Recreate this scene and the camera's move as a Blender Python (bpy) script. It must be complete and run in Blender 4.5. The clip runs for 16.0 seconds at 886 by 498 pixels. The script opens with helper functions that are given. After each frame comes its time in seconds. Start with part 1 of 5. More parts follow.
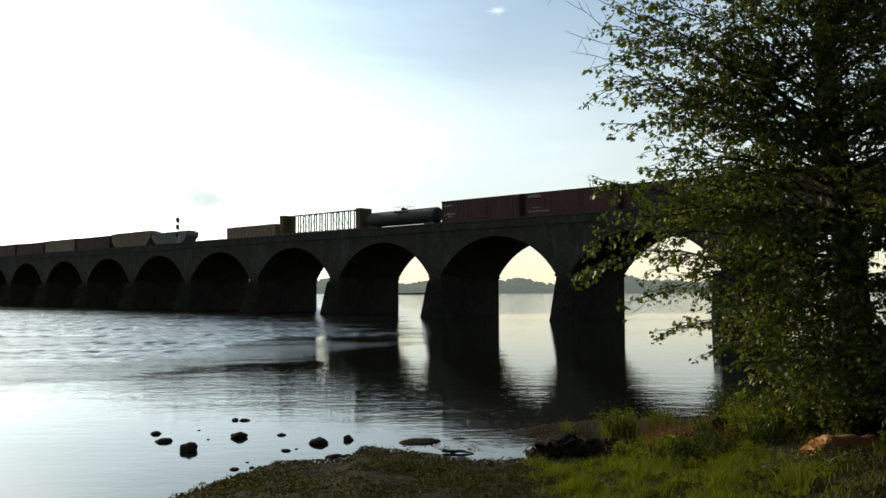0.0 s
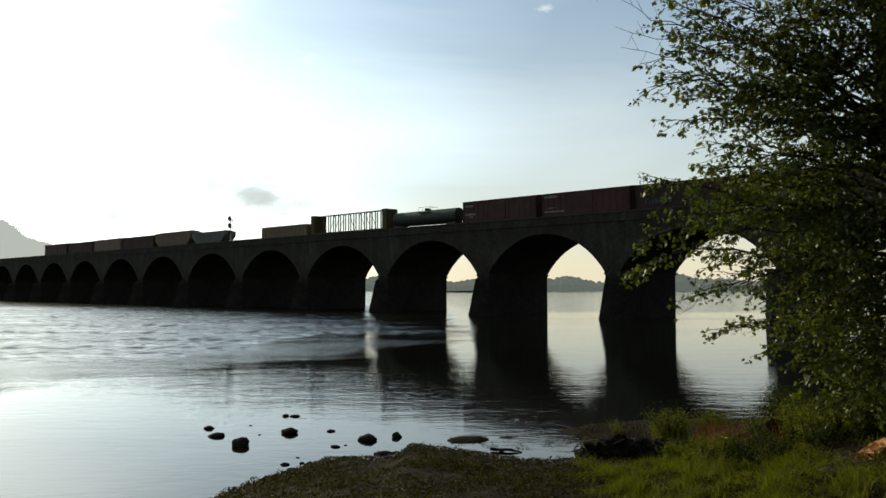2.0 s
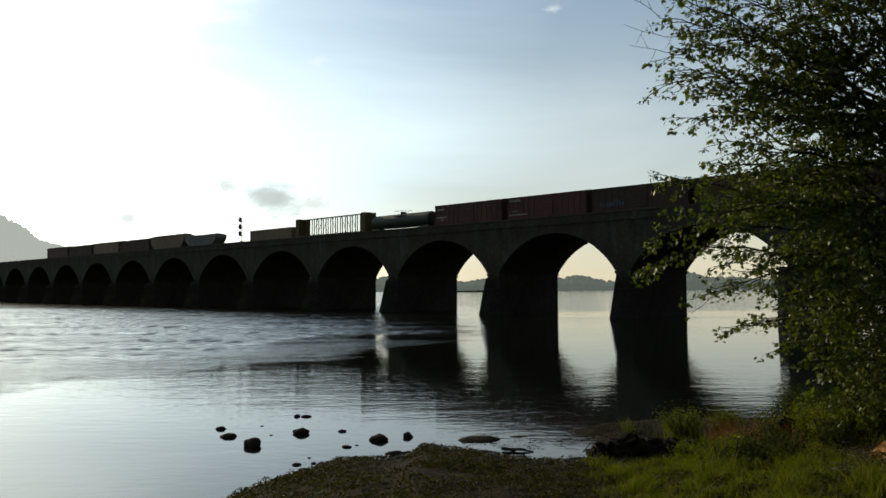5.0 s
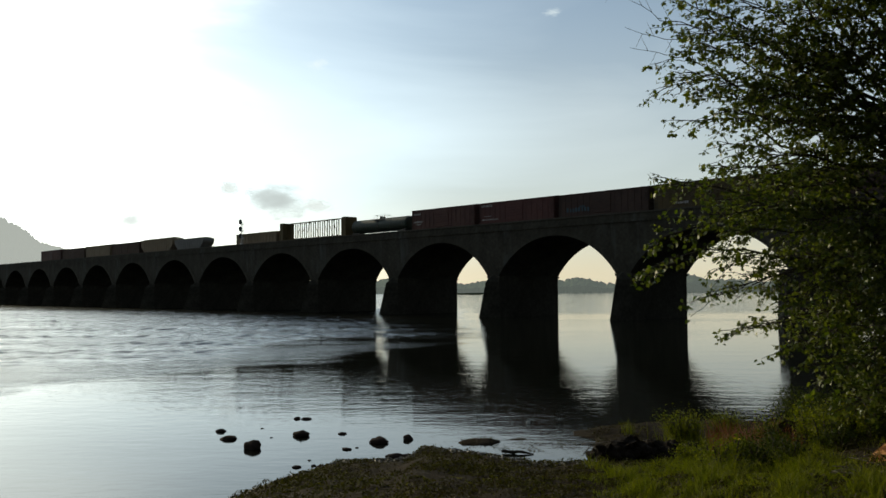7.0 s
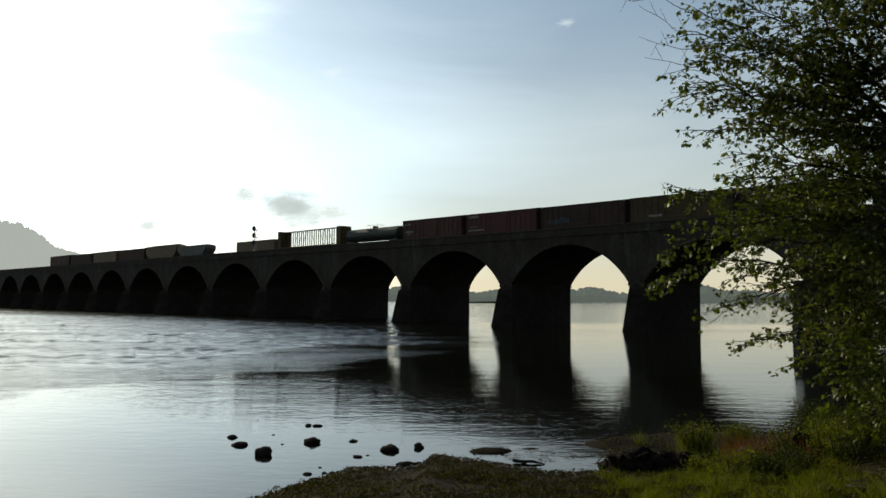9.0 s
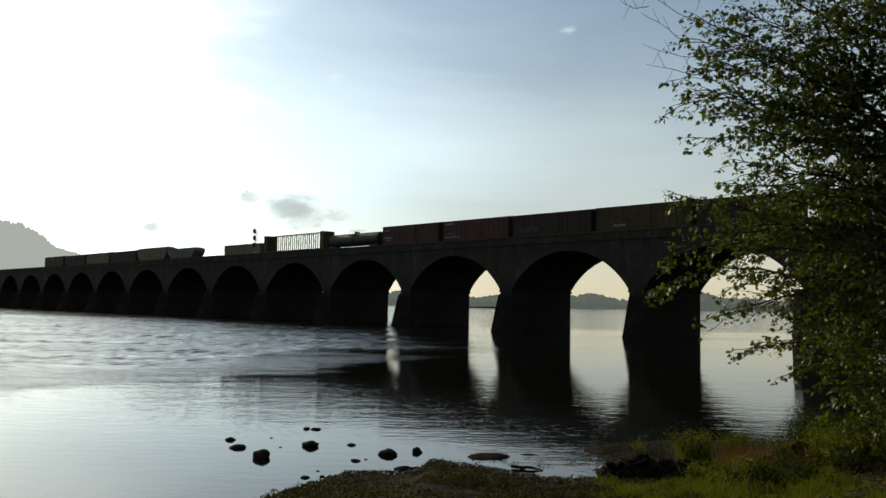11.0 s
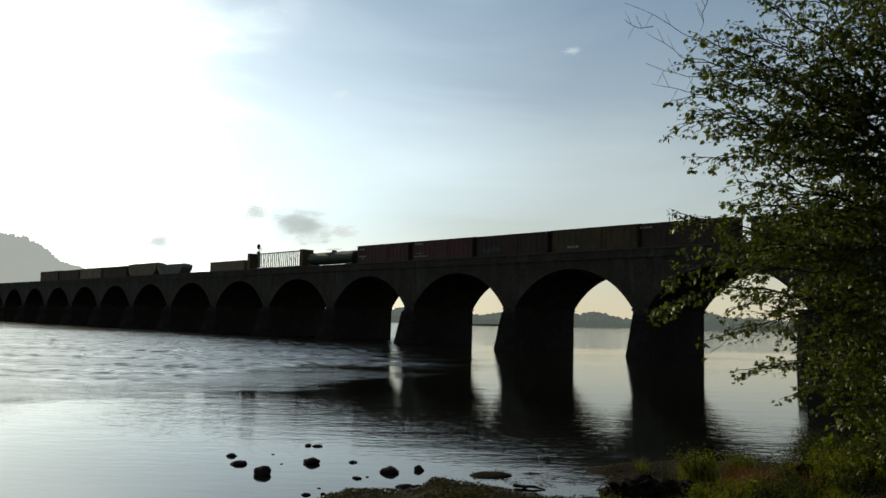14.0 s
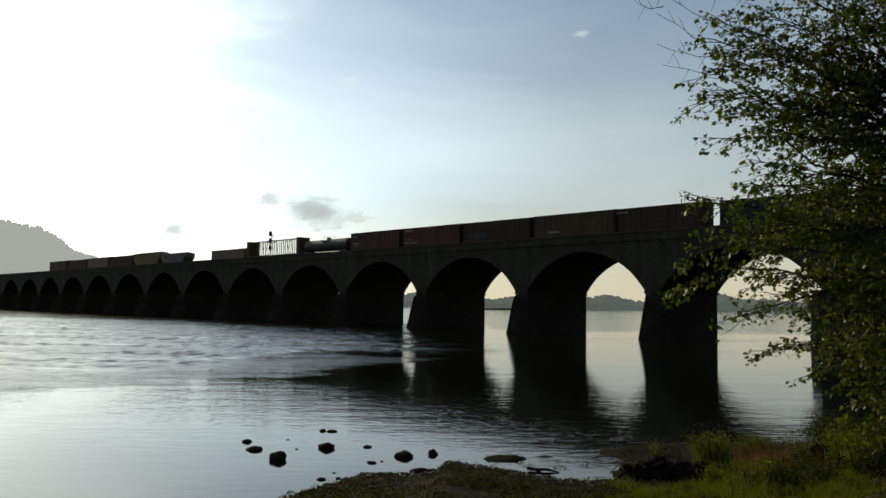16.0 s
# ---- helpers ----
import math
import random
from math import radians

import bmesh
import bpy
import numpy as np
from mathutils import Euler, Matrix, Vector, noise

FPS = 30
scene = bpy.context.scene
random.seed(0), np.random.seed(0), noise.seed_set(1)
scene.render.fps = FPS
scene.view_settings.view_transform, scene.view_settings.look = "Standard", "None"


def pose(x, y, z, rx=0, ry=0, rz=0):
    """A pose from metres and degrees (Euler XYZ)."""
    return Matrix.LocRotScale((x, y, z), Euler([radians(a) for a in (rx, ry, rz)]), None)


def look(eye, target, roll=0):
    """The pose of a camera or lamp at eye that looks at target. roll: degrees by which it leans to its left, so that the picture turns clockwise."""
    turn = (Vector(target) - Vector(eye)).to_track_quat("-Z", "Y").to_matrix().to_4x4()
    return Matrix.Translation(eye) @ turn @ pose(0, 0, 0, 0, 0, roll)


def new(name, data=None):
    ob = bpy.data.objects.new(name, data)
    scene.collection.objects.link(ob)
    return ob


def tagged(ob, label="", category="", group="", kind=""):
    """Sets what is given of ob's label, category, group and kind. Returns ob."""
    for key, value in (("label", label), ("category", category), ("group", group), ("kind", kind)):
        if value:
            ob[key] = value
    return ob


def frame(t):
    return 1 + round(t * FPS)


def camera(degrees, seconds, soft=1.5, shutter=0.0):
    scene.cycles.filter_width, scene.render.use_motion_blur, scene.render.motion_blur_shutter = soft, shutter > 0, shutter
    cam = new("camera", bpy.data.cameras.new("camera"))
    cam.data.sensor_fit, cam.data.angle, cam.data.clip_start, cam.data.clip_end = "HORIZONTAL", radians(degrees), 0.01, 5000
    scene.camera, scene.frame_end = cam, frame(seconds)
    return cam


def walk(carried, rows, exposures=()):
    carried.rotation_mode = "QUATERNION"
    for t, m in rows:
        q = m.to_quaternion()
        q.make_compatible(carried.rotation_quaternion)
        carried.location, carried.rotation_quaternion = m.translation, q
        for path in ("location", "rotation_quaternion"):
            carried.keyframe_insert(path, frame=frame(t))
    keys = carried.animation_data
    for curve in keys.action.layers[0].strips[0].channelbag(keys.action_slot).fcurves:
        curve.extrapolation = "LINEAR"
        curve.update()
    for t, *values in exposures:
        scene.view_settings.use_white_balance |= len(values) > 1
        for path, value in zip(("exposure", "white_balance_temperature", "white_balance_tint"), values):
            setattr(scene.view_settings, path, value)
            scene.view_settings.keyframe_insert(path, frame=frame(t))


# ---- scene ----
# ---- camera ----
EYE_Z = 4.14
cam = camera(56.13, 16.0, soft=1.55)
TURNS = [
    (0, -4.035, 2.838, 0.214), (0.5, -2.580, 2.780, -0.029), (1, -1.765, 2.662, -0.216), (1.5, -1.422, 2.651, -0.167),
    (2, -0.723, 2.712, 0.060), (2.5, 0.099, 2.871, 0.212), (3, 0.600, 2.959, -0.127), (3.5, 0.436, 2.785, 0.486),
    (4, 0.162, 2.678, 0.510), (6.5, -0.062, 2.802, 0.328), (7, 0.000, 2.863, 0.350), (7.5, 0.109, 2.968, 0.336),
    (8, 0.374, 2.988, 0.247), (8.5, 0.689, 3.104, 0.043), (9, 0.838, 3.425, -0.188), (11.5, 0.916, 3.747, -0.973),
    (12, 1.079, 3.663, -1.139), (12.5, 0.958, 3.879, -1.460), (13, 0.913, 4.220, -1.431), (13.5, 0.948, 4.688, -1.357),
    (14, 1.046, 4.924, -1.328), (14.5, 1.180, 4.751, -1.418), (15, 1.454, 4.352, -1.071), (15.5, 1.766, 3.974, -0.874),
    (16, 1.888, 3.862, -0.690)]
walk(cam, [(t, pose(0, 0, EYE_Z, 90 + pitch, roll, yaw)) for t, yaw, pitch, roll in TURNS],
     exposures=[(0, 0.08, 6220, -2), (1, -0.07, 6220, -2), (2.5, -0.32, 6220, -2), (8, -0.45, 6220, -2), (16, -0.62, 6220, -2)])

# ---- light ----
SUN_AZ, SUN_EL = radians(38.5), radians(17)          # to the left of the y axis, above the horizon
SUN_DIR = Vector((-math.sin(SUN_AZ) * math.cos(SUN_EL), math.cos(SUN_AZ) * math.cos(SUN_EL), math.sin(SUN_EL)))
world = bpy.data.worlds.new("sky")
scene.world = world
world.use_nodes = True
wn = world.node_tree.nodes
sky = wn.new("ShaderNodeTexSky")
sky.sky_type, sky.sun_disc = "NISHITA", False
sky.sun_elevation, sky.sun_rotation = SUN_EL, -SUN_AZ
sky.air_density, sky.dust_density, sky.ozone_density, sky.altitude = 0.75, 0.6, 0.7, 100
wn["Background"].inputs["Strength"].default_value = 0.15
haze = wn.new("ShaderNodeHueSaturation")               # thin morning haze pales the whole sky
haze.inputs["Saturation"].default_value, haze.inputs["Value"].default_value = 1.00, 1.07
world.node_tree.links.new(sky.outputs[0], haze.inputs["Color"])
wl = world.node_tree.links
way = wn.new("ShaderNodeTexCoord")
split = wn.new("ShaderNodeSeparateXYZ")
wl.new(way.outputs["Generated"], split.inputs[0])
low = wn.new("ShaderNodeMapRange")                     # the haze thickens all round towards the horizon
low.interpolation_type = "SMOOTHSTEP"
low.inputs["From Min"].default_value, low.inputs["From Max"].default_value = 0.42, 0.0
low.inputs["To Min"].default_value, low.inputs["To Max"].default_value = 0.14, 0.78
wl.new(split.outputs["Z"], low.inputs["Value"])
pall = wn.new("ShaderNodeMix")
pall.data_type = "RGBA"
glow = wn.new("ShaderNodeVectorMath")                  # haze scatters most light forward, round the sun
glow.operation = "DOT_PRODUCT"
glow.inputs[1].default_value = SUN_DIR
wl.new(way.outputs["Generated"], glow.inputs[0])
near_sun = wn.new("ShaderNodeMapRange")
near_sun.interpolation_type = "SMOOTHSTEP"
near_sun.inputs["From Min"].default_value, near_sun.inputs["From Max"].default_value = 0.70, 1.0
tone = wn.new("ShaderNodeMix")
tone.data_type = "RGBA"
tone.inputs["A"].default_value = (6.3, 5.8, 5.1, 1)
tone.inputs["B"].default_value = (15.0, 16.0, 17.0, 1)
wl.new(near_sun.outputs[0], tone.inputs["Factor"])
wl.new(tone.outputs["Result"], pall.inputs["B"])
wl.new(low.outputs[0], pall.inputs["Factor"])
wl.new(haze.outputs[0], pall.inputs["A"])
band = wn.new("ShaderNodeMapRange")                    # the lowest air is the warmest
band.interpolation_type = "SMOOTHSTEP"
band.inputs["From Min"].default_value, band.inputs["From Max"].default_value = 0.13, 0.0
band.inputs["To Min"].default_value, band.inputs["To Max"].default_value = 0.0, 0.75
wl.new(split.outputs["Z"], band.inputs["Value"])
dawn = wn.new("ShaderNodeMix")
dawn.data_type, dawn.blend_type = "RGBA", "MULTIPLY"
dawn.inputs["B"].default_value = (1.12, 0.96, 0.79, 1)
wl.new(band.outputs[0], dawn.inputs["Factor"])
wl.new(pall.outputs["Result"], dawn.inputs["A"])
core = wn.new("ShaderNodeMapRange")                    # dazzling air close about the sun
core.inputs["From Min"].default_value, core.inputs["From Max"].default_value = 0.90, 1.0
steep = wn.new("ShaderNodeMath")
steep.operation = "POWER"
steep.inputs[1].default_value = 2.5
wl.new(core.outputs[0], steep.inputs[0])
aureole = wn.new("ShaderNodeMix")
aureole.data_type = "RGBA"
aureole.inputs["B"].default_value = (23.0, 22.5, 21.5, 1)
wl.new(steep.outputs[0], aureole.inputs["Factor"])
away = wn.new("ShaderNodeMapRange")                    # haze sends little light back from the side opposite the sun
away.interpolation_type = "SMOOTHSTEP"
away.inputs["From Min"].default_value, away.inputs["From Max"].default_value = 0.30, -0.45
away.inputs["To Min"].default_value, away.inputs["To Max"].default_value = 0.0, 1.0
wl.new(glow.outputs["Value"], away.inputs["Value"])
dim = wn.new("ShaderNodeMix")
dim.data_type, dim.blend_type = "RGBA", "MULTIPLY"
dim.inputs["B"].default_value = (0.42, 0.42, 0.42, 1)
wl.new(away.outputs[0], dim.inputs["Factor"])
wl.new(dawn.outputs["Result"], dim.inputs["A"])
wl.new(dim.outputs["Result"], aureole.inputs["A"])
lay = wn.new("ShaderNodeMapping")                      # thin high cirrus
lay.inputs["Scale"].default_value = (1.5, 2.0, 5.0)
wl.new(way.outputs["Generated"], lay.inputs["Vector"])
wisp = wn.new("ShaderNodeTexNoise")
wisp.inputs["Scale"].default_value, wisp.inputs["Detail"].default_value, wisp.inputs["Distortion"].default_value = 1.6, 7, 0.6
wl.new(lay.outputs[0], wisp.inputs["Vector"])
thin = wn.new("ShaderNodeMapRange")
thin.inputs["From Min"].default_value, thin.inputs["From Max"].default_value = 0.44, 0.74
thin.inputs["To Min"].default_value, thin.inputs["To Max"].default_value = 0.0, 0.20
wl.new(wisp.outputs["Fac"], thin.inputs["Value"])
drift = wn.new("ShaderNodeMath")                       # the cirrus frays the bright air about the sun
drift.operation = "MULTIPLY_ADD"
drift.inputs[1].default_value = 0.22
wl.new(wisp.outputs["Fac"], drift.inputs[0])
wl.new(glow.outputs["Value"], drift.inputs[2])
level = wn.new("ShaderNodeMath")
level.operation = "SUBTRACT"
level.inputs[1].default_value = 0.11
wl.new(drift.outputs[0], level.inputs[0])
wl.new(level.outputs[0], near_sun.inputs["Value"])
wl.new(level.outputs[0], core.inputs["Value"])
veil = wn.new("ShaderNodeMix")
veil.data_type = "RGBA"
veil.inputs["B"].default_value = (9.0, 9.0, 9.2, 1)
wl.new(thin.outputs[0], veil.inputs["Factor"])
wl.new(aureole.outputs["Result"], veil.inputs["A"])
wl.new(veil.outputs["Result"], wn["Background"].inputs["Color"])
sun = new("sun", bpy.data.lights.new("sun", "SUN"))
sun.data.energy, sun.data.angle, sun.data.color = 5.0, radians(0.5), (1.0, 0.79, 0.52)
sun.matrix_world = look(SUN_DIR * 50, (0, 0, 0))


# ---- materials ----
def material(name, colours, rough=0.8, scale=3.0, bump=0.3, metal=0.0, detail=8.0, stretch=(1, 1, 1), fine=6.0,
             translucent=0.0, island=0.0, specular=0.3, bump_size=0.02):
    """Noise at two scales between the colours, fine relief; leaves may let light through."""
    m = bpy.data.materials.new(name)
    m.use_nodes = True
    nt = m.node_tree
    N, L = nt.nodes, nt.links
    b = N["Principled BSDF"]
    tc = N.new("ShaderNodeTexCoord")
    mp = N.new("ShaderNodeMapping")
    mp.inputs["Scale"].default_value = stretch
    L.new(tc.outputs["Object"], mp.inputs["Vector"])
    big, small = N.new("ShaderNodeTexNoise"), N.new("ShaderNodeTexNoise")
    for n, s in ((big, scale), (small, scale * fine)):
        n.inputs["Scale"].default_value, n.inputs["Detail"].default_value = s, detail
        L.new(mp.outputs[0], n.inputs["Vector"])
    mix = N.new("ShaderNodeMix")
    mix.inputs["Factor"].default_value = 0.45
    L.new(big.outputs["Fac"], mix.inputs["A"])
    L.new(small.outputs["Fac"], mix.inputs["B"])
    value = mix.outputs["Result"]
    if island:
        geo = N.new("ShaderNodeNewGeometry")
        m2 = N.new("ShaderNodeMix")
        m2.inputs["Factor"].default_value = island
        L.new(value, m2.inputs["A"])
        L.new(geo.outputs["Random Per Island"], m2.inputs["B"])
        value = m2.outputs["Result"]
    ramp = N.new("ShaderNodeValToRGB")
    L.new(value, ramp.inputs["Fac"])
    e = ramp.color_ramp.elements
    lo, hi = (0.3, 0.7) if island < 0.5 else (0.1, 0.9)
    while len(e) < len(colours):
        e.new(0.5)
    for i, c in enumerate(colours):
        e[i].position = lo + (hi - lo) * i / max(1, len(colours) - 1)
        e[i].color = (*c, 1)
    L.new(ramp.outputs["Color"], b.inputs["Base Color"])
    b.inputs["Roughness"].default_value, b.inputs["Metallic"].default_value = rough, metal
    b.inputs["Specular IOR Level"].default_value = specular
    if bump:
        bp = N.new("ShaderNodeBump")
        bp.inputs["Strength"].default_value, bp.inputs["Distance"].default_value = bump, bump_size
        L.new(small.outputs["Fac"], bp.inputs["Height"])
        L.new(bp.outputs[0], b.inputs["Normal"])
    if translucent:
        tr = N.new("ShaderNodeBsdfTranslucent")
        mx = N.new("ShaderNodeMixShader")
        mx.inputs[0].default_value = translucent
        bright = N.new("ShaderNodeMix")
        bright.data_type, bright.blend_type = "RGBA", "MULTIPLY"
        bright.inputs["Factor"].default_value = 1.0
        bright.inputs["B"].default_value = (1.2, 1.38, 0.4, 1)
        L.new(ramp.outputs["Color"], bright.inputs["A"])
        L.new(bright.outputs["Result"], tr.inputs["Color"])
        L.new(b.outputs[0], mx.inputs[1])
        L.new(tr.outputs[0], mx.inputs[2])
        L.new(mx.outputs[0], N["Material Output"].inputs["Surface"])
    return m


M = {}
# near face's shade put into the base: darker than blackened sandstone would be
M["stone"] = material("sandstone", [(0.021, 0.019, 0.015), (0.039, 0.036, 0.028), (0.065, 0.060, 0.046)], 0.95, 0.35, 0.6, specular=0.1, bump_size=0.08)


def seep(m):
    """Pale lime stains that run down the spandrels beside the piers."""
    N, L = m.node_tree.nodes, m.node_tree.links
    b = N["Principled BSDF"]
    base = b.inputs["Base Color"].links[0].from_socket
    tc, info = N.new("ShaderNodeTexCoord"), N.new("ShaderNodeObjectInfo")
    shift = N.new("ShaderNodeVectorMath")
    shift.operation = "MULTIPLY_ADD"
    shift.inputs[1].default_value = (1.1, 1.1, 0.16)
    L.new(tc.outputs["Object"], shift.inputs[0])
    L.new(info.outputs["Random"], shift.inputs[2])
    streaks = N.new("ShaderNodeTexNoise")
    streaks.inputs["Scale"].default_value, streaks.inputs["Detail"].default_value = 0.8, 6
    L.new(shift.outputs[0], streaks.inputs["Vector"])
    sep = N.new("ShaderNodeSeparateXYZ")
    L.new(tc.outputs["Object"], sep.inputs[0])
    off = N.new("ShaderNodeMath")
    off.operation = "SUBTRACT"
    off.inputs[1].default_value = 11.9
    L.new(sep.outputs["X"], off.inputs[0])
    far = N.new("ShaderNodeMath")
    far.operation = "ABSOLUTE"
    L.new(off.outputs[0], far.inputs[0])
    value = None
    for src, lo, hi in ((streaks.outputs["Fac"], 0.5, 0.72), (far.outputs[0], 6.5, 10.5), (sep.outputs["Z"], 6.6, 8.6), (sep.outputs["Y"], -0.6, -0.2)):
        r = N.new("ShaderNodeMapRange")
        r.interpolation_type = "SMOOTHSTEP"
        r.inputs["From Min"].default_value, r.inputs["From Max"].default_value = lo, hi
        L.new(src, r.inputs["Value"])
        if value is None:
            value = r.outputs[0]
        else:
            mul = N.new("ShaderNodeMath")
            mul.operation = "MULTIPLY"
            L.new(value, mul.inputs[0])
            L.new(r.outputs[0], mul.inputs[1])
            value = mul.outputs[0]
    mix = N.new("ShaderNodeMix")
    mix.data_type = "RGBA"
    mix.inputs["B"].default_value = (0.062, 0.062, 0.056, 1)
    L.new(value, mix.inputs["Factor"])
    L.new(base, mix.inputs["A"])
    L.new(mix.outputs["Result"], b.inputs["Base Color"])


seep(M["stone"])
# coping coloured paler than the walls, in place of sun grazing its top
M["sunlit_cope"] = material("coping stone with sunlit tone", [(0.036, 0.033, 0.027), (0.075, 0.068, 0.055)], 0.95, 0.5, 0.4, specular=0.1, bump_size=0.05)
M["ballast"] = material("ballast", [(0.10, 0.095, 0.09), (0.24, 0.23, 0.21)], 0.95, 6, 0.8)
M["rail"] = material("worn rail steel", [(0.12, 0.08, 0.06), (0.3, 0.28, 0.26)], 0.4, 2, 0.1, metal=0.8)
M["sleeper"] = material("sleeper wood", [(0.05, 0.04, 0.03), (0.11, 0.09, 0.07)], 0.9, 3, 0.4)
M["brown"] = material("boxcar brown", [(0.035, 0.014, 0.011), (0.055, 0.022, 0.017), (0.07, 0.034, 0.024)], 0.75, 0.5, 0.1)
M["red"] = material("boxcar red", [(0.042, 0.016, 0.013), (0.062, 0.021, 0.018), (0.075, 0.032, 0.026)], 0.75, 0.5, 0.1)
M["umber"] = material("boxcar umber", [(0.022, 0.013, 0.010), (0.038, 0.021, 0.016), (0.05, 0.03, 0.022)], 0.8, 0.5, 0.1)
M["olive"] = material("boxcar olive", [(0.032, 0.024, 0.010), (0.052, 0.038, 0.015), (0.07, 0.05, 0.022)], 0.8, 0.5, 0.1)
M["navy"] = material("boxcar dark blue", [(0.010, 0.010, 0.014), (0.020, 0.020, 0.026)], 0.75, 0.6, 0.1)
M["beam"] = material("lattice car ochre", [(0.05, 0.038, 0.014), (0.095, 0.068, 0.026)], 0.8, 0.8, 0.1)
M["tank"] = material("tank dark green", [(0.008, 0.015, 0.010), (0.018, 0.030, 0.021)], 0.6, 0.7, 0.1)
M["grey"] = material("hopper grey", [(0.10, 0.098, 0.09), (0.17, 0.165, 0.155)], 0.8, 0.6, 0.1)
M["rust"] = material("rusty brown", [(0.035, 0.022, 0.015), (0.07, 0.04, 0.026)], 0.85, 0.6, 0.2)
M["buff"] = material("hopper tan", [(0.12, 0.09, 0.055), (0.19, 0.145, 0.09)], 0.8, 0.6, 0.1)
M["steel"] = material("dark steel", [(0.03, 0.028, 0.026), (0.07, 0.06, 0.05)], 0.6, 2, 0.1, metal=0.4)
M["white"] = material("faded white paint", [(0.16, 0.15, 0.15), (0.34, 0.33, 0.32)], 0.8, 2, 0.05)
M["blue"] = material("faded blue paint", [(0.022, 0.045, 0.062), (0.05, 0.08, 0.10)], 0.8, 1.2, 0.05)
M["black"] = material("signal black", [(0.012, 0.012, 0.012), (0.025, 0.025, 0.025)], 0.6, 3, 0.05)
M["alu"] = material("grey mast paint", [(0.35, 0.35, 0.35), (0.48, 0.48, 0.47)], 0.5, 3, 0.05, metal=0.3)
M["bark"] = material("maple bark", [(0.018, 0.014, 0.010), (0.038, 0.031, 0.023), (0.06, 0.05, 0.038)], 0.95, 4, 0.9, stretch=(1, 1, 0.25))
# paler last tone puts glints and pale leaf undersides into the colour
M["leaf"] = material("maple leaf", [(0.034, 0.047, 0.006), (0.060, 0.078, 0.009), (0.098, 0.106, 0.015), (0.130, 0.134, 0.05)], 0.45, 3, 0.0, translucent=0.40, island=0.75, specular=0.25)
M["petal"] = material("yellow petal", [(0.55, 0.38, 0.01), (0.75, 0.55, 0.02)], 0.6, 20, 0.0, translucent=0.3)
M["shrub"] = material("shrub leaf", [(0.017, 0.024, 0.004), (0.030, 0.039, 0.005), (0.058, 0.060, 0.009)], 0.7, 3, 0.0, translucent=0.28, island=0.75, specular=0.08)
M["grass"] = material("grass blade", [(0.048, 0.056, 0.004), (0.092, 0.100, 0.006), (0.160, 0.145, 0.012)], 0.7, 0.6, 0.0, translucent=0.4, island=0.6, specular=0.12)
M["weed"] = material("reddish weed", [(0.075, 0.045, 0.018), (0.14, 0.045, 0.035), (0.17, 0.065, 0.05)], 0.7, 2, 0.0, translucent=0.3, island=0.7)
M["creeper"] = material("low shore plants", [(0.022, 0.015, 0.006), (0.036, 0.029, 0.008), (0.062, 0.054, 0.012)], 0.8, 0.6, 0.0, translucent=0.2, specular=0.1, island=0.7)
M["moss"] = material("mossy shore growth", [(0.026, 0.024, 0.006), (0.046, 0.043, 0.008), (0.085, 0.076, 0.014)], 0.85, 0.8, 0.0, translucent=0.2, specular=0.05, island=0.7)
M["soil"] = material("muddy bank", [(0.011, 0.0085, 0.006), (0.021, 0.016, 0.010), (0.034, 0.026, 0.014)], 0.95, 0.9, 0.9, fine=14, bump_size=0.05, specular=0.03)
M["rock"] = material("wet river stone", [(0.014, 0.010, 0.009), (0.045, 0.033, 0.028)], 0.85, 5, 0.8, specular=0.02)
M["wet_rock"] = material("wet shore stone", [(0.008, 0.0065, 0.005), (0.026, 0.020, 0.015)], 0.8, 4, 0.9, specular=0.02)
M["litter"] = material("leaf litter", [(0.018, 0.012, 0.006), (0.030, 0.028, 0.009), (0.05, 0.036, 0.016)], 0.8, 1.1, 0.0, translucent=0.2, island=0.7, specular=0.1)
M["pebble"] = material("river pebbles", [(0.03, 0.025, 0.02), (0.09, 0.08, 0.065), (0.22, 0.19, 0.16)], 0.6, 6, 0.2, island=0.8)
M["bark2"] = material("log bark", [(0.12, 0.055, 0.02), (0.34, 0.17, 0.06)], 0.95, 7, 0.9, stretch=(0.3, 1, 1))
M["stick"] = material("dry stick", [(0.10, 0.08, 0.06), (0.22, 0.18, 0.14)], 0.9, 6, 0.4)
M["wood"] = material("bare log wood", [(0.16, 0.065, 0.02), (0.40, 0.19, 0.06), (0.62, 0.40, 0.18)], 0.8, 5, 0.8, stretch=(1, 0.5, 2.5))


def slant2(N, L, sep):
    """y + x / 4: distance from the quiet shallows."""
    a = N.new("ShaderNodeMath")
    a.operation = "MULTIPLY_ADD"
    a.inputs[1].default_value = 0.25
    L.new(sep.outputs["X"], a.inputs[0])
    L.new(sep.outputs["Y"], a.inputs[2])
    return a.outputs[0]


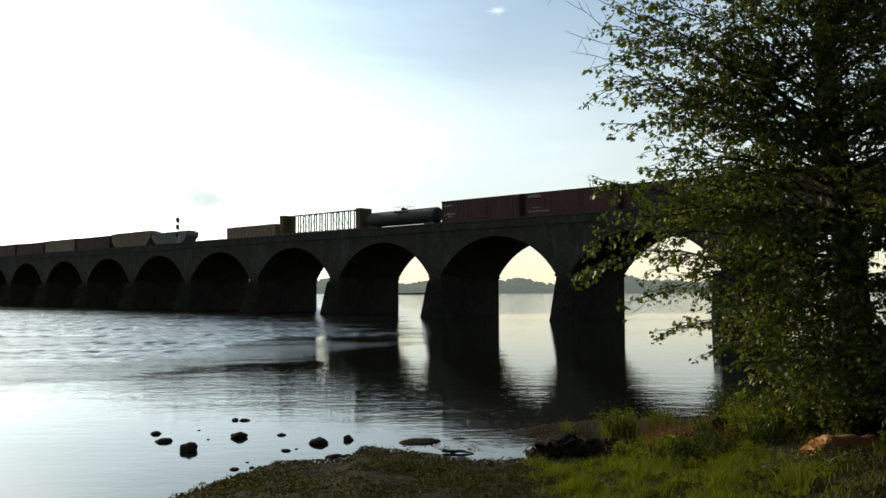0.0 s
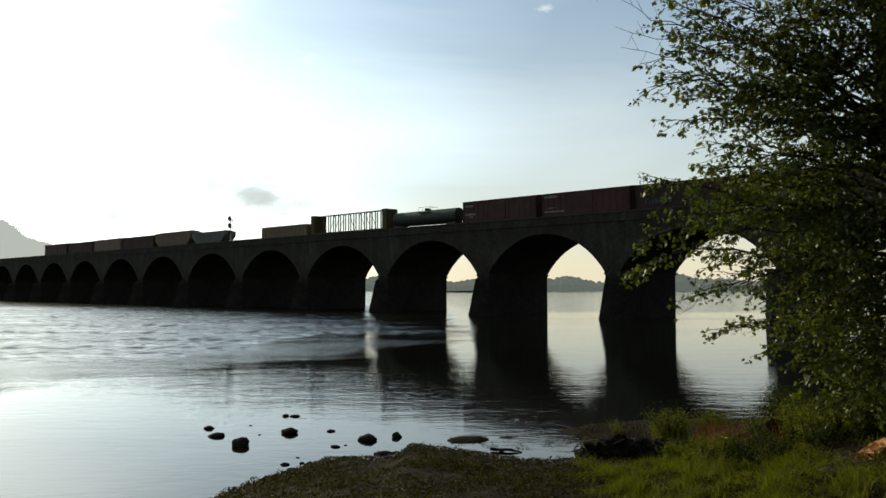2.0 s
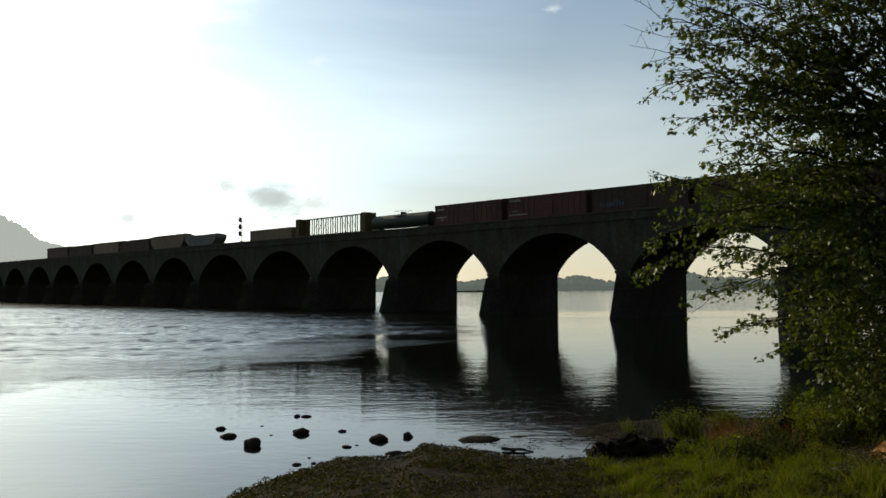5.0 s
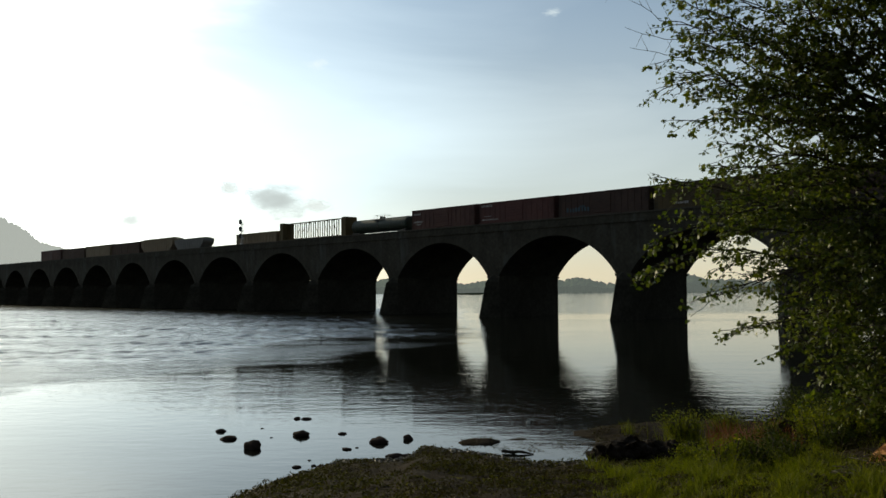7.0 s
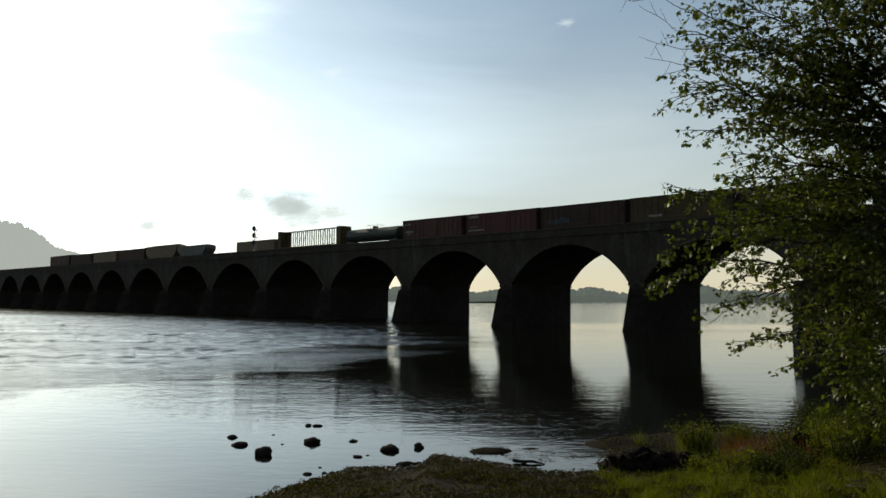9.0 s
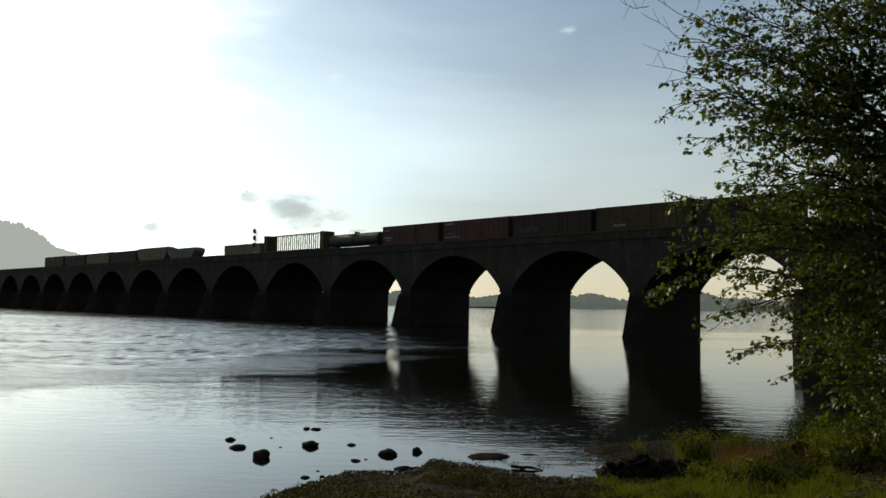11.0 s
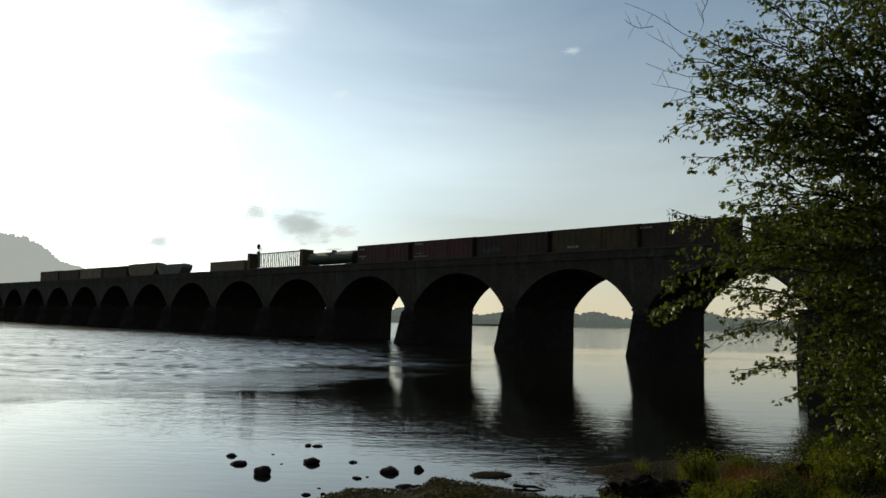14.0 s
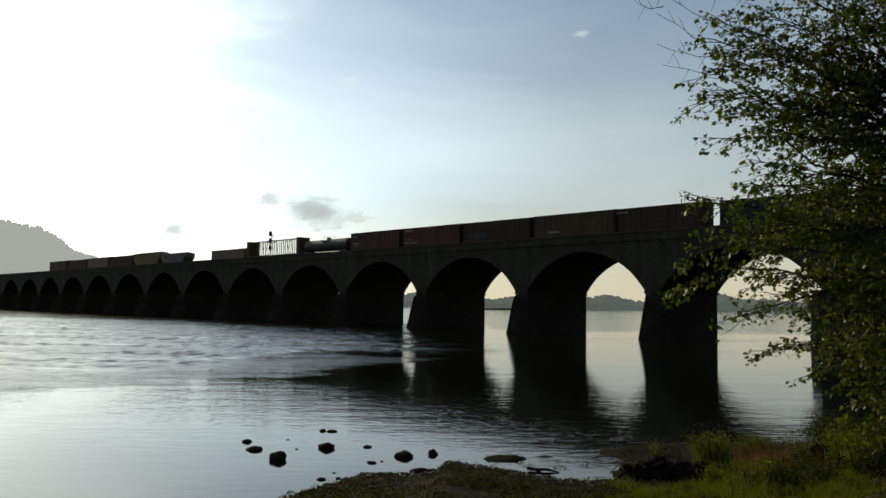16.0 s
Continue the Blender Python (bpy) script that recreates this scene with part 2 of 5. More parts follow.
def water_material():
    m = bpy.data.materials.new("river water")
    m.use_nodes = True
    nt = m.node_tree
    N, L = nt.nodes, nt.links
    b = N["Principled BSDF"]
    b.inputs["Base Color"].default_value = (0.006, 0.007, 0.0055, 1)
    b.inputs["Roughness"].default_value = 0.03
    b.inputs["IOR"].default_value = 1.333
    tc = N.new("ShaderNodeTexCoord")

    def wave(scale, stretch, detail, turn):
        mp = N.new("ShaderNodeMapping")
        mp.inputs["Scale"].default_value = stretch
        mp.inputs["Rotation"].default_value = (0, 0, radians(turn))
        L.new(tc.outputs["Object"], mp.inputs["Vector"])
        n = N.new("ShaderNodeTexNoise")
        n.inputs["Scale"].default_value, n.inputs["Detail"].default_value = scale, detail
        n.inputs["Roughness"].default_value = 0.5
        L.new(mp.outputs[0], n.inputs["Vector"])
        return n.outputs["Fac"]

    fine, mid = wave(1.6, (0.7, 1.5, 1), 3, 12), wave(0.28, (0.5, 1.4, 1), 2, -8)
    gusts = N.new("ShaderNodeMapRange")                    # where wind ruffles the river
    L.new(wave(0.022, (0.5, 1.6, 1), 3, 20), gusts.inputs["Value"])
    gusts.inputs["From Min"].default_value, gusts.inputs["From Max"].default_value = 0.42, 0.62
    gusts.inputs["To Min"].default_value, gusts.inputs["To Max"].default_value = 0.07, 0.20
    # a wind-ruffled reach along the bridge
    sep = N.new("ShaderNodeSeparateXYZ")
    L.new(tc.outputs["Object"], sep.inputs[0])
    bend = N.new("ShaderNodeMath")
    bend.operation = "MULTIPLY_ADD"
    bend.inputs[1].default_value = 60.0
    L.new(wave(0.03, (0.6, 0.6, 1), 4, 0), bend.inputs[0])
    slant = N.new("ShaderNodeMath")
    slant.operation = "MULTIPLY_ADD"
    slant.inputs[1].default_value = -1.6
    L.new(sep.outputs["X"], slant.inputs[0])
    L.new(sep.outputs["Y"], slant.inputs[2])
    L.new(slant.outputs[0], bend.inputs[2])
    reach = N.new("ShaderNodeMapRange")
    reach.interpolation_type = "SMOOTHSTEP"
    L.new(bend.outputs[0], reach.inputs["Value"])
    reach.inputs["From Min"].default_value, reach.inputs["From Max"].default_value = 84, 102
    reach.inputs["To Min"].default_value, reach.inputs["To Max"].default_value = 0.0, 3.0
    west = N.new("ShaderNodeMapRange")
    west.interpolation_type = "SMOOTHSTEP"
    L.new(sep.outputs["X"], west.inputs["Value"])
    west.inputs["From Min"].default_value, west.inputs["From Max"].default_value = 12, -12
    west.inputs["To Min"].default_value, west.inputs["To Max"].default_value = 0.0, 1.0
    both = N.new("ShaderNodeMath")
    both.operation = "MULTIPLY"
    L.new(reach.outputs[0], both.inputs[0])
    L.new(west.outputs[0], both.inputs[1])
    streak = N.new("ShaderNodeMapRange")
    L.new(wave(0.16, (0.30, 1.3, 1), 7, -14), streak.inputs["Value"])
    streak.inputs["From Min"].default_value, streak.inputs["From Max"].default_value = 0.38, 0.58
    streak.inputs["To Min"].default_value, streak.inputs["To Max"].default_value = 0.2, 1.0
    lines = N.new("ShaderNodeMath")
    lines.operation = "MULTIPLY"
    L.new(both.outputs[0], lines.inputs[0])
    L.new(streak.outputs[0], lines.inputs[1])
    # livelier water off the point, where the current turns
    point = N.new("ShaderNodeMapRange")
    point.interpolation_type = "SMOOTHSTEP"
    L.new(sep.outputs["Y"], point.inputs["Value"])
    point.inputs["From Min"].default_value, point.inputs["From Max"].default_value = 54, 38
    point.inputs["To Min"].default_value, point.inputs["To Max"].default_value = 0.0, 0.36
    east = N.new("ShaderNodeMapRange")
    east.interpolation_type = "SMOOTHSTEP"
    L.new(sep.outputs["X"], east.inputs["Value"])
    east.inputs["From Min"].default_value, east.inputs["From Max"].default_value = -9, 1
    east.inputs["To Min"].default_value, east.inputs["To Max"].default_value = 1.0, 0.42
    swirl = N.new("ShaderNodeMath")
    swirl.operation = "MULTIPLY"
    L.new(point.outputs[0], swirl.inputs[0])
    L.new(east.outputs[0], swirl.inputs[1])
    calm = N.new("ShaderNodeMapRange")                     # the shallows by the stones lie still
    calm.interpolation_type = "SMOOTHSTEP"
    L.new(slant2(N, L, sep), calm.inputs["Value"])
    calm.inputs["From Min"].default_value, calm.inputs["From Max"].default_value = 23, 33
    calm.inputs["To Min"].default_value, calm.inputs["To Max"].default_value = 0.3, 1.0
    quiet = N.new("ShaderNodeMath")
    quiet.operation = "MULTIPLY"
    L.new(swirl.outputs[0], quiet.inputs[0])
    L.new(calm.outputs[0], quiet.inputs[1])
    shore = N.new("ShaderNodeMapRange")
    shore.interpolation_type = "SMOOTHSTEP"
    L.new(sep.outputs["X"], shore.inputs["Value"])
    shore.inputs["From Min"].default_value, shore.inputs["From Max"].default_value = -15, -4
    shore.inputs["To Min"].default_value, shore.inputs["To Max"].default_value = 0.2, 1.0
    swirl = N.new("ShaderNodeMath")
    swirl.operation = "MULTIPLY"
    L.new(quiet.outputs[0], swirl.inputs[0])
    L.new(shore.outputs[0], swirl.inputs[1])
    top = N.new("ShaderNodeMath")
    top.operation = "MAXIMUM"
    both2 = N.new("ShaderNodeMath")
    both2.operation = "MAXIMUM"
    L.new(lines.outputs[0], both2.inputs[0])
    L.new(swirl.outputs[0], both2.inputs[1])
    open_water = N.new("ShaderNodeMapRange")
    open_water.interpolation_type = "SMOOTHSTEP"
    L.new(sep.outputs["Y"], open_water.inputs["Value"])
    open_water.inputs["From Min"].default_value, open_water.inputs["From Max"].default_value = 128, 165
    open_water.inputs["To Min"].default_value, open_water.inputs["To Max"].default_value = 0.0, 0.55
    far = N.new("ShaderNodeMath")
    far.operation = "MAXIMUM"
    L.new(gusts.outputs[0], far.inputs[0])
    L.new(open_water.outputs[0], far.inputs[1])
    L.new(far.outputs[0], top.inputs[0])
    L.new(both2.outputs[0], top.inputs[1])
    gloss = N.new("ShaderNodeMapRange")
    L.new(top.outputs[0], gloss.inputs["Value"])
    gloss.inputs["From Min"].default_value, gloss.inputs["From Max"].default_value = 0.5, 2.2
    gloss.inputs["To Min"].default_value, gloss.inputs["To Max"].default_value = 0.05, 0.20
    L.new(gloss.outputs[0], b.inputs["Roughness"])
    add = N.new("ShaderNodeMath")
    add.operation = "MULTIPLY_ADD"
    add.inputs[1].default_value = 2.2
    L.new(mid, add.inputs[0])
    L.new(fine, add.inputs[2])
    crisp = N.new("ShaderNodeMath")                        # small quick ripples on top
    crisp.operation = "MULTIPLY_ADD"
    crisp.inputs[1].default_value = 0.5
    L.new(wave(3.4, (0.75, 1.6, 1), 2, 4), crisp.inputs[0])
    L.new(add.outputs[0], crisp.inputs[2])
    bp = N.new("ShaderNodeBump")
    bp.inputs["Distance"].default_value = 0.05
    cap = N.new("ShaderNodeMath")
    cap.operation = "MINIMUM"
    cap.inputs[1].default_value = 0.7
    L.new(top.outputs[0], cap.inputs[0])
    L.new(cap.outputs[0], bp.inputs["Strength"])
    L.new(crisp.outputs[0], bp.inputs["Height"])
    L.new(bp.outputs[0], b.inputs["Normal"])
    return m


M["water"] = water_material()


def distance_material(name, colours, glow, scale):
    """Far woods as a plain backdrop: morning haze is put in as an even glow."""
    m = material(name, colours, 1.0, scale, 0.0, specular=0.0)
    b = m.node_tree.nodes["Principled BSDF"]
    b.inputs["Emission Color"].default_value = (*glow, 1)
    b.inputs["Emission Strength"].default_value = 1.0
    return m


M["far_wood"] = distance_material("far woods with haze glow", [(0.02, 0.03, 0.02), (0.06, 0.075, 0.05)], (0.15, 0.155, 0.14), 0.03)
M["near_wood"] = material("near woods", [(0.02, 0.03, 0.012), (0.05, 0.07, 0.025)], 0.9, 0.8, 0.5, bump_size=0.3)
# the hill's glow holds the haze and warm glare that pale it
M["hill"] = distance_material("hill with haze glow", [(0.03, 0.035, 0.03), (0.07, 0.075, 0.06)], (0.60, 0.575, 0.53), 0.02)


# ---- mesh helpers ----
def mesh_of(bm, name):
    me = bpy.data.meshes.new(name)
    bm.normal_update()
    bm.to_mesh(me)
    bm.free()
    return me


def part(name, bm, mat, parent=None, label="", smooth=False):
    me = bm if isinstance(bm, bpy.types.Mesh) else mesh_of(bm, name)
    if not me.materials:
        me.materials.append(mat)
    if smooth:
        me.polygons.foreach_set("use_smooth", [True] * len(me.polygons))
    ob = new(name, me)
    if parent is not None:
        ob.parent = parent
    if label:
        tagged(ob, label)
    return ob


def thing(name, label, category, m=None, group="", kind=""):
    ob = new(name)
    ob.empty_display_size = 0.3
    if m is not None:
        ob.matrix_world = m
    return tagged(ob, label, category, group, kind)


def box(bm, x0, x1, y0, y1, z0, z1, bevel=0.0):
    g = bmesh.ops.create_cube(bm, size=1, matrix=Matrix.Translation(((x0 + x1) / 2, (y0 + y1) / 2, (z0 + z1) / 2))
                              @ Matrix.Diagonal((x1 - x0, y1 - y0, z1 - z0, 1)))
    if bevel:
        es = list({e for v in g["verts"] for e in v.link_edges})
        bmesh.ops.bevel(bm, geom=es, offset=bevel, segments=1, affect="EDGES")
    return bm


def rod(bm, a, b, r, r2=None, n=8):
    a, b = Vector(a), Vector(b)
    d = b - a
    m = Matrix.Translation((a + b) / 2) @ d.to_track_quat("Z", "Y").to_matrix().to_4x4()
    bmesh.ops.create_cone(bm, cap_ends=True, segments=n, radius1=r, radius2=r if r2 is None else r2, depth=d.length, matrix=m)
    return bm


def prism(bm, outline, y0, y1):
    """A solid with an x-z outline, from y0 to y1."""
    a = [bm.verts.new((x, y0, z)) for x, z in outline]
    b = [bm.verts.new((x, y1, z)) for x, z in outline]
    bm.faces.new(a)
    bm.faces.new(b[::-1])
    for i in range(len(a)):
        j = (i + 1) % len(a)
        bm.faces.new((a[j], a[i], b[i], b[j]))
    return bm


def mesh_from(name, verts, faces):
    me = bpy.data.meshes.new(name)
    me.from_pydata([tuple(v) for v in verts], [], faces)
    me.update()
    return me


# ---- plan ----
# The bridge's own space: x runs along it, away over the river; y points from the near face to the bank; z up.
BRIDGE = pose(41.17, 96.03, 0, 0, 0, 134.33)
PITCH, PIER, WIDTH, SPRING, RISE, TOP, COPE = 23.8, 2.3, 14.8, 6.36, 5.76, 13.6, 14.65
RAIL_Z, TRACK_Y, SPEED = 13.85, -4.0, 2.99
FIRST, LAST = -2, 40

# the shoreline: land lies on the near side of y = shore(x)
SHORE_X = [-900, -60, -8, -4.2, -3.55, -2.55, -0.9, -0.5, 0.9, 2.2, 3.5, 3.9, 4.5, 5.4, 6.8, 8.6, 11.3, 13.3, 25, 60, 90, 900]
SHORE_Y = [-700, -60, 9, 17.0, 18.5, 20.4, 20.9, 22.3, 21.3, 20.2, 20.2, 21.6, 25.2, 25.7, 26.4, 26.4, 26.2, 27.0, 44, 66, 60, 400]


TOE_X = [1.5, 3.6, 4.8, 6.1, 8.6, 10.6, 13, 20]
TOE_Y = [26, 18.4, 18.7, 19.5, 21.6, 23.4, 25, 42]


def ground_z(x, y):
    """Height of the bank, for arrays."""
    x, y = np.asarray(x, float), np.asarray(y, float)
    d = np.interp(x, SHORE_X, SHORE_Y) - y
    d = d * 0.85
    z = np.where(d > 0, 0.13 * d, 0.30 * d)
    e = np.interp(x, TOE_X, TOE_Y) - y                     # a low mud flat lies before the foot of the bank
    z = np.minimum(z, np.where(e > 0, 0.20 + 0.16 * e, np.maximum(0.20 + 0.05 * e, 0.06)))
    z = np.where(z > 2.6, 2.6 + (z - 2.6) * 0.05, z)
    z = np.maximum(z, -1.6)
    for cx, cy, rx, ry, top in ((0.95, 22.9, 0.9, 0.62, 0.10), (4.7, 24.1, 1.45, 1.3, 0.10), (2.0, 23.3, 0.5, 0.2, 0.03)):      # mud bars
        z = np.maximum(z, top * 2.2 * (1 - ((x - cx) / rx) ** 2 - ((y - cy) / ry) ** 2).clip(-3, 1) - top * 1.2)
    z = z + np.where(d > 0.3, 0.05 * np.sin(x * 1.7 + 0.6 * y) * np.sin(y * 1.3 - 0.4 * x), 0)
    z = z + 0.02 * np.sin(x * 6.1 + y * 2.3) * np.sin(y * 5.3 - x * 3.1)
    return z


def gz(x, y):
    return float(ground_z(x, y))


def build_ground():
    xs, ys = axis(-8, 16, 0.16, -3500, 3500), axis(8, 32, 0.16, -3500, 3500)
    X, Y = np.meshgrid(xs, ys)
    Z = ground_z(X, Y)
    nx, ny = len(xs), len(ys)
    verts = np.stack([X.ravel(), Y.ravel(), Z.ravel()], 1)
    faces = [(j * nx + i, j * nx + i + 1, (j + 1) * nx + i + 1, (j + 1) * nx + i) for j in range(ny - 1) for i in range(nx - 1)]
    ob = part("ground", mesh_from("ground", verts, faces), M["soil"], smooth=True)
    tagged(ob, "muddy river bank with dark soil and low growth", "ground", kind="structure")


RIVER = None


def axis(fine0, fine1, step, reach0, reach1, grow=1.25):
    """Grid lines: even between fine0 and fine1, then ever wider out to the reaches."""
    out, k = [fine1], step
    while out[-1] < reach1:
        k *= grow
        out.append(min(out[-1] + k, reach1))
    low, k = [fine0], step
    while low[-1] > reach0:
        k *= grow
        low.append(max(low[-1] - k, reach0))
    return np.array(low[:0:-1] + list(np.arange(fine0, fine1, step)) + out)


def swell(X, Y, rng, count, long0, long1, turn, spread):
    """A sum of plane waves between two wavelengths, running about one bearing; its slope is about 1."""
    Z = np.zeros_like(X)
    for _ in range(count):
        k = 2 * np.pi / rng.uniform(long0, long1)
        a = turn + rng.normal() * spread
        Z += np.sin(k * (X * np.cos(a) + Y * np.sin(a)) + rng.uniform(0, 6.283)) / k
    return Z * np.sqrt(2 / count)


def build_water():
    global RIVER
    rng = np.random.default_rng(17)
    xs, ys = axis(-122, 20, 0.38, -4500, 4500), axis(40, 200, 0.29, -900, 4500)
    X, Y = np.meshgrid(xs, ys)

    def ease(v, lo, hi):
        v = np.clip((v - lo) / (hi - lo), 0, 1)
        return v * v * (3 - 2 * v)

    # wind-ruffled reach along the bridge, broken into long streaks; calm in the lee of the near piers
    drift = swell(X, Y, rng, 14, 25, 90, 0.6, 1.0) / 6
    reach = ease(Y - 1.6 * X + 20 * drift, 66, 92) * ease(X, 12, -14)
    streak = 0.55 + 0.45 * ease(swell(X * 0.12, Y, rng, 16, 3.5, 14, 1.57, 0.5), -1.1, 0.9)
    inside = ease(X, -120, -104) * ease(X, 19, 12) * ease(Y, 41, 50) * ease(Y, 199, 186)
    ruffle = 0.21 * reach * streak * inside
    Z = ruffle * (0.85 * swell(X, Y, rng, 30, 0.85, 1.9, 1.57, 0.6) + 0.15 * swell(X, Y, rng, 18, 2.2, 5.0, 1.4, 0.5))
    nx, ny = len(xs), len(ys)
    a = (np.arange(ny - 1)[:, None] * nx + np.arange(nx - 1)[None, :]).reshape(-1)
    quads = np.stack([a, a + 1, a + 1 + nx, a + nx], 1)
    me = bpy.data.meshes.new("water")
    me.vertices.add(nx * ny)
    me.vertices.foreach_set("co", np.stack([X, Y, Z], 2).reshape(-1))
    me.loops.add(4 * len(quads))
    me.loops.foreach_set("vertex_index", quads.reshape(-1))
    me.polygons.add(len(quads))
    me.polygons.foreach_set("loop_start", np.arange(len(quads)) * 4)
    me.polygons.foreach_set("loop_total", np.full(len(quads), 4))
    me.update(calc_edges=True)
    RIVER = tagged(part("water", me, M["water"], smooth=True), "calm wide river with rippled reflections", "water", kind="structure")


# ---- bridge ----
def build_bridge():
    bridge = thing("stone_bridge", "long dark sandstone railway bridge of many arches over the river", "bridge", BRIDGE)
    half = (PITCH - PIER) / 2
    R = (half * half + RISE * RISE) / (2 * RISE)
    a0 = math.asin(half / R)
    n = 24
    arc = [(PITCH / 2 + R * math.sin(a), SPRING + RISE - R + R * math.cos(a)) for a in np.linspace(-a0, a0, n + 1)]

    # one span: spandrel walls, barrel and fill
    bm = bmesh.new()
    low = [(0, SPRING), *arc, (PITCH, SPRING)]
    rows = [[[bm.verts.new((x, y, z)) for x, z in low], [bm.verts.new((x, y, TOP)) for x, z in low]] for y in (0, -WIDTH)]
    for i in range(len(low) - 1):
        (f0, f1), (b0, b1) = rows
        bm.faces.new((f0[i], f0[i + 1], f1[i + 1], f1[i]))
        bm.faces.new((b0[i + 1], b0[i], b1[i], b1[i + 1]))
        bm.faces.new((f0[i + 1], f0[i], b0[i], b0[i + 1]))
        bm.faces.new((f1[i], f1[i + 1], b1[i + 1], b1[i]))
    bmesh.ops.recalc_face_normals(bm, faces=bm.faces)
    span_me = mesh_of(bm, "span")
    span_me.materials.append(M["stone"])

    # ring moulding, proud of the face
    def ring(y0, y1):
        bm = bmesh.new()
        inner, outer = [[(PITCH / 2 + r * math.sin(t), SPRING + RISE - R + r * math.cos(t)) for t in np.linspace(-a0, a0, n + 1)] for r in (R - 0.02, R + 0.9)]
        prism(bm, inner + outer[::-1], y0, y1)
        bmesh.ops.recalc_face_normals(bm, faces=bm.faces)
        bmesh.ops.triangulate(bm, faces=[f for f in bm.faces if len(f.verts) > 4])
        me = mesh_of(bm, "arch_ring")
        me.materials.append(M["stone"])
        return me
    rings = [ring(-0.35, 0.07), ring(-WIDTH - 0.07, -WIDTH + 0.35)]

    # pier with a pointed, battered nose on the near side
    bm = bmesh.new()
    h = PIER / 2
    box(bm, -h, h, -WIDTH, 0, -2.5, SPRING)
    box(bm, -h - 0.18, h + 0.18, -WIDTH - 0.1, 0.06, SPRING - 0.35, SPRING - 0.003)
    pier_me = mesh_of(bm, "pier")
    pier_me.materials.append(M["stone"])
    bm = bmesh.new()
    levels = []
    zs = [-2.5, -0.8, 0.0] + [0.52 * i for i in range(1, 11)] + [SPRING - 0.9, SPRING + 0.2]
    for i, z in enumerate(zs):
        reach = float(np.interp(z, [-2.5, 0, SPRING - 0.9, SPRING + 0.2], [3.9, 3.35, 1.75, 0.05]))
        wide = float(np.interp(z, [-2.5, 0, SPRING - 0.9, SPRING + 0.2], [1.4, 1.3, h, h * 0.3]))
        for side in ((0.0, 0.05), (0.03, 0.0))[: 2 if 2 < i < len(zs) - 2 else 1]:     # each course sits back a little on the one below
            j = 0.05 * noise.noise(Vector((i * 3.7, 0, 1)))
            levels.append([bm.verts.new(p) for p in ((-wide - side[1] - j, 0.004, z + side[0]), (0, reach + side[1] + j, z + side[0]), (wide + side[1] + j, 0.004, z + side[0]))])
    for a, b in zip(levels, levels[1:]):
        for i in range(2):
            bm.faces.new((a[i], a[i + 1], b[i + 1], b[i]))
    bm.faces.new(levels[-1])
    bm.faces.new(levels[0][::-1])
    bmesh.ops.recalc_face_normals(bm, faces=bm.faces)
    nose_me = mesh_of(bm, "cutwater")
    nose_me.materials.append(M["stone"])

    # parapet with string course, and its coping, one length each side
    def wall(y0, y1):
        bm = bmesh.new()
        box(bm, 0, PITCH, y0, y1, TOP, COPE - 0.2)
        box(bm, 0, PITCH, y0 - 0.16, y1 + 0.16, TOP - 0.28, TOP + 0.02)
        me = mesh_of(bm, "parapet")
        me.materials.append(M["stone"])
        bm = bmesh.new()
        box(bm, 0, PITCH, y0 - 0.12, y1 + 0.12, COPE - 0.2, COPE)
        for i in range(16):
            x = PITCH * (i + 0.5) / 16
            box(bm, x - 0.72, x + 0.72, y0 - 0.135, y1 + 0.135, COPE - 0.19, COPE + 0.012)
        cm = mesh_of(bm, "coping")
        cm.materials.append(M["sunlit_cope"])
        return me, cm
    walls = [wall(-0.5, 0), wall(-WIDTH, -WIDTH + 0.5)]
    for i in range(FIRST, LAST):
        at = Matrix.Translation((i * PITCH, 0, 0))
        sp = part("arch_span", span_me, None, bridge)
        sp.matrix_local = at
        for ring_me, (para_me, cope_me) in zip(rings, walls):
            for nm, me in (("arch_ring", ring_me), ("parapet", para_me), ("coping", cope_me)):
                part(nm, me, None, sp)
        p = part("pier", pier_me, None, bridge)
        # the pier next to the near bank is broader than the others
        p.matrix_local = at @ Matrix.Translation((0.62, 0, 0)) @ Matrix.Diagonal((1.54, 1, 1, 1)) if i == 0 else at
        part("cutwater", nose_me, None, p)
    # abutment on the near bank
    bm = bmesh.new()
    box(bm, FIRST * PITCH - 160, FIRST * PITCH - 1.0, -WIDTH, 0, -2, TOP, 0.05)
    part("abutment", bm, M["stone"], bridge)

    track = thing("railway_track", "ballasted railway track with rusty rails on the bridge deck", "track", BRIDGE)
    bm = bmesh.new()
    prism(bm, [(FIRST * PITCH - 160, TOP + 0.004), (LAST * PITCH, TOP + 0.004), (LAST * PITCH, TOP + 0.12), (FIRST * PITCH - 160, TOP + 0.12)], -WIDTH + 0.7, -0.7)
    part("ballast", bm, M["ballast"], track)
    for cy in (TRACK_Y, TRACK_Y - 4.6):
        bm = bmesh.new()
        for i in range(int((LAST - FIRST) * PITCH / 0.6)):
            x = FIRST * PITCH + i * 0.6
            vs = [bm.verts.new((x + dx, cy + dy, z)) for dx, dy, z in
                  ((-.11, -1.3, 13.70), (.11, -1.3, 13.70), (.11, 1.3, 13.70), (-.11, 1.3, 13.70), (-.11, -1.3, 13.76), (.11, -1.3, 13.76), (.11, 1.3, 13.76), (-.11, 1.3, 13.76))]
            for q in ((4, 5, 6, 7), (0, 1, 5, 4), (1, 2, 6, 5), (2, 3, 7, 6), (3, 0, 4, 7)):
                bm.faces.new([vs[j] for j in q])
        tagged(part("sleeper_row", bm, M["sleeper"], track), kind="stuff")
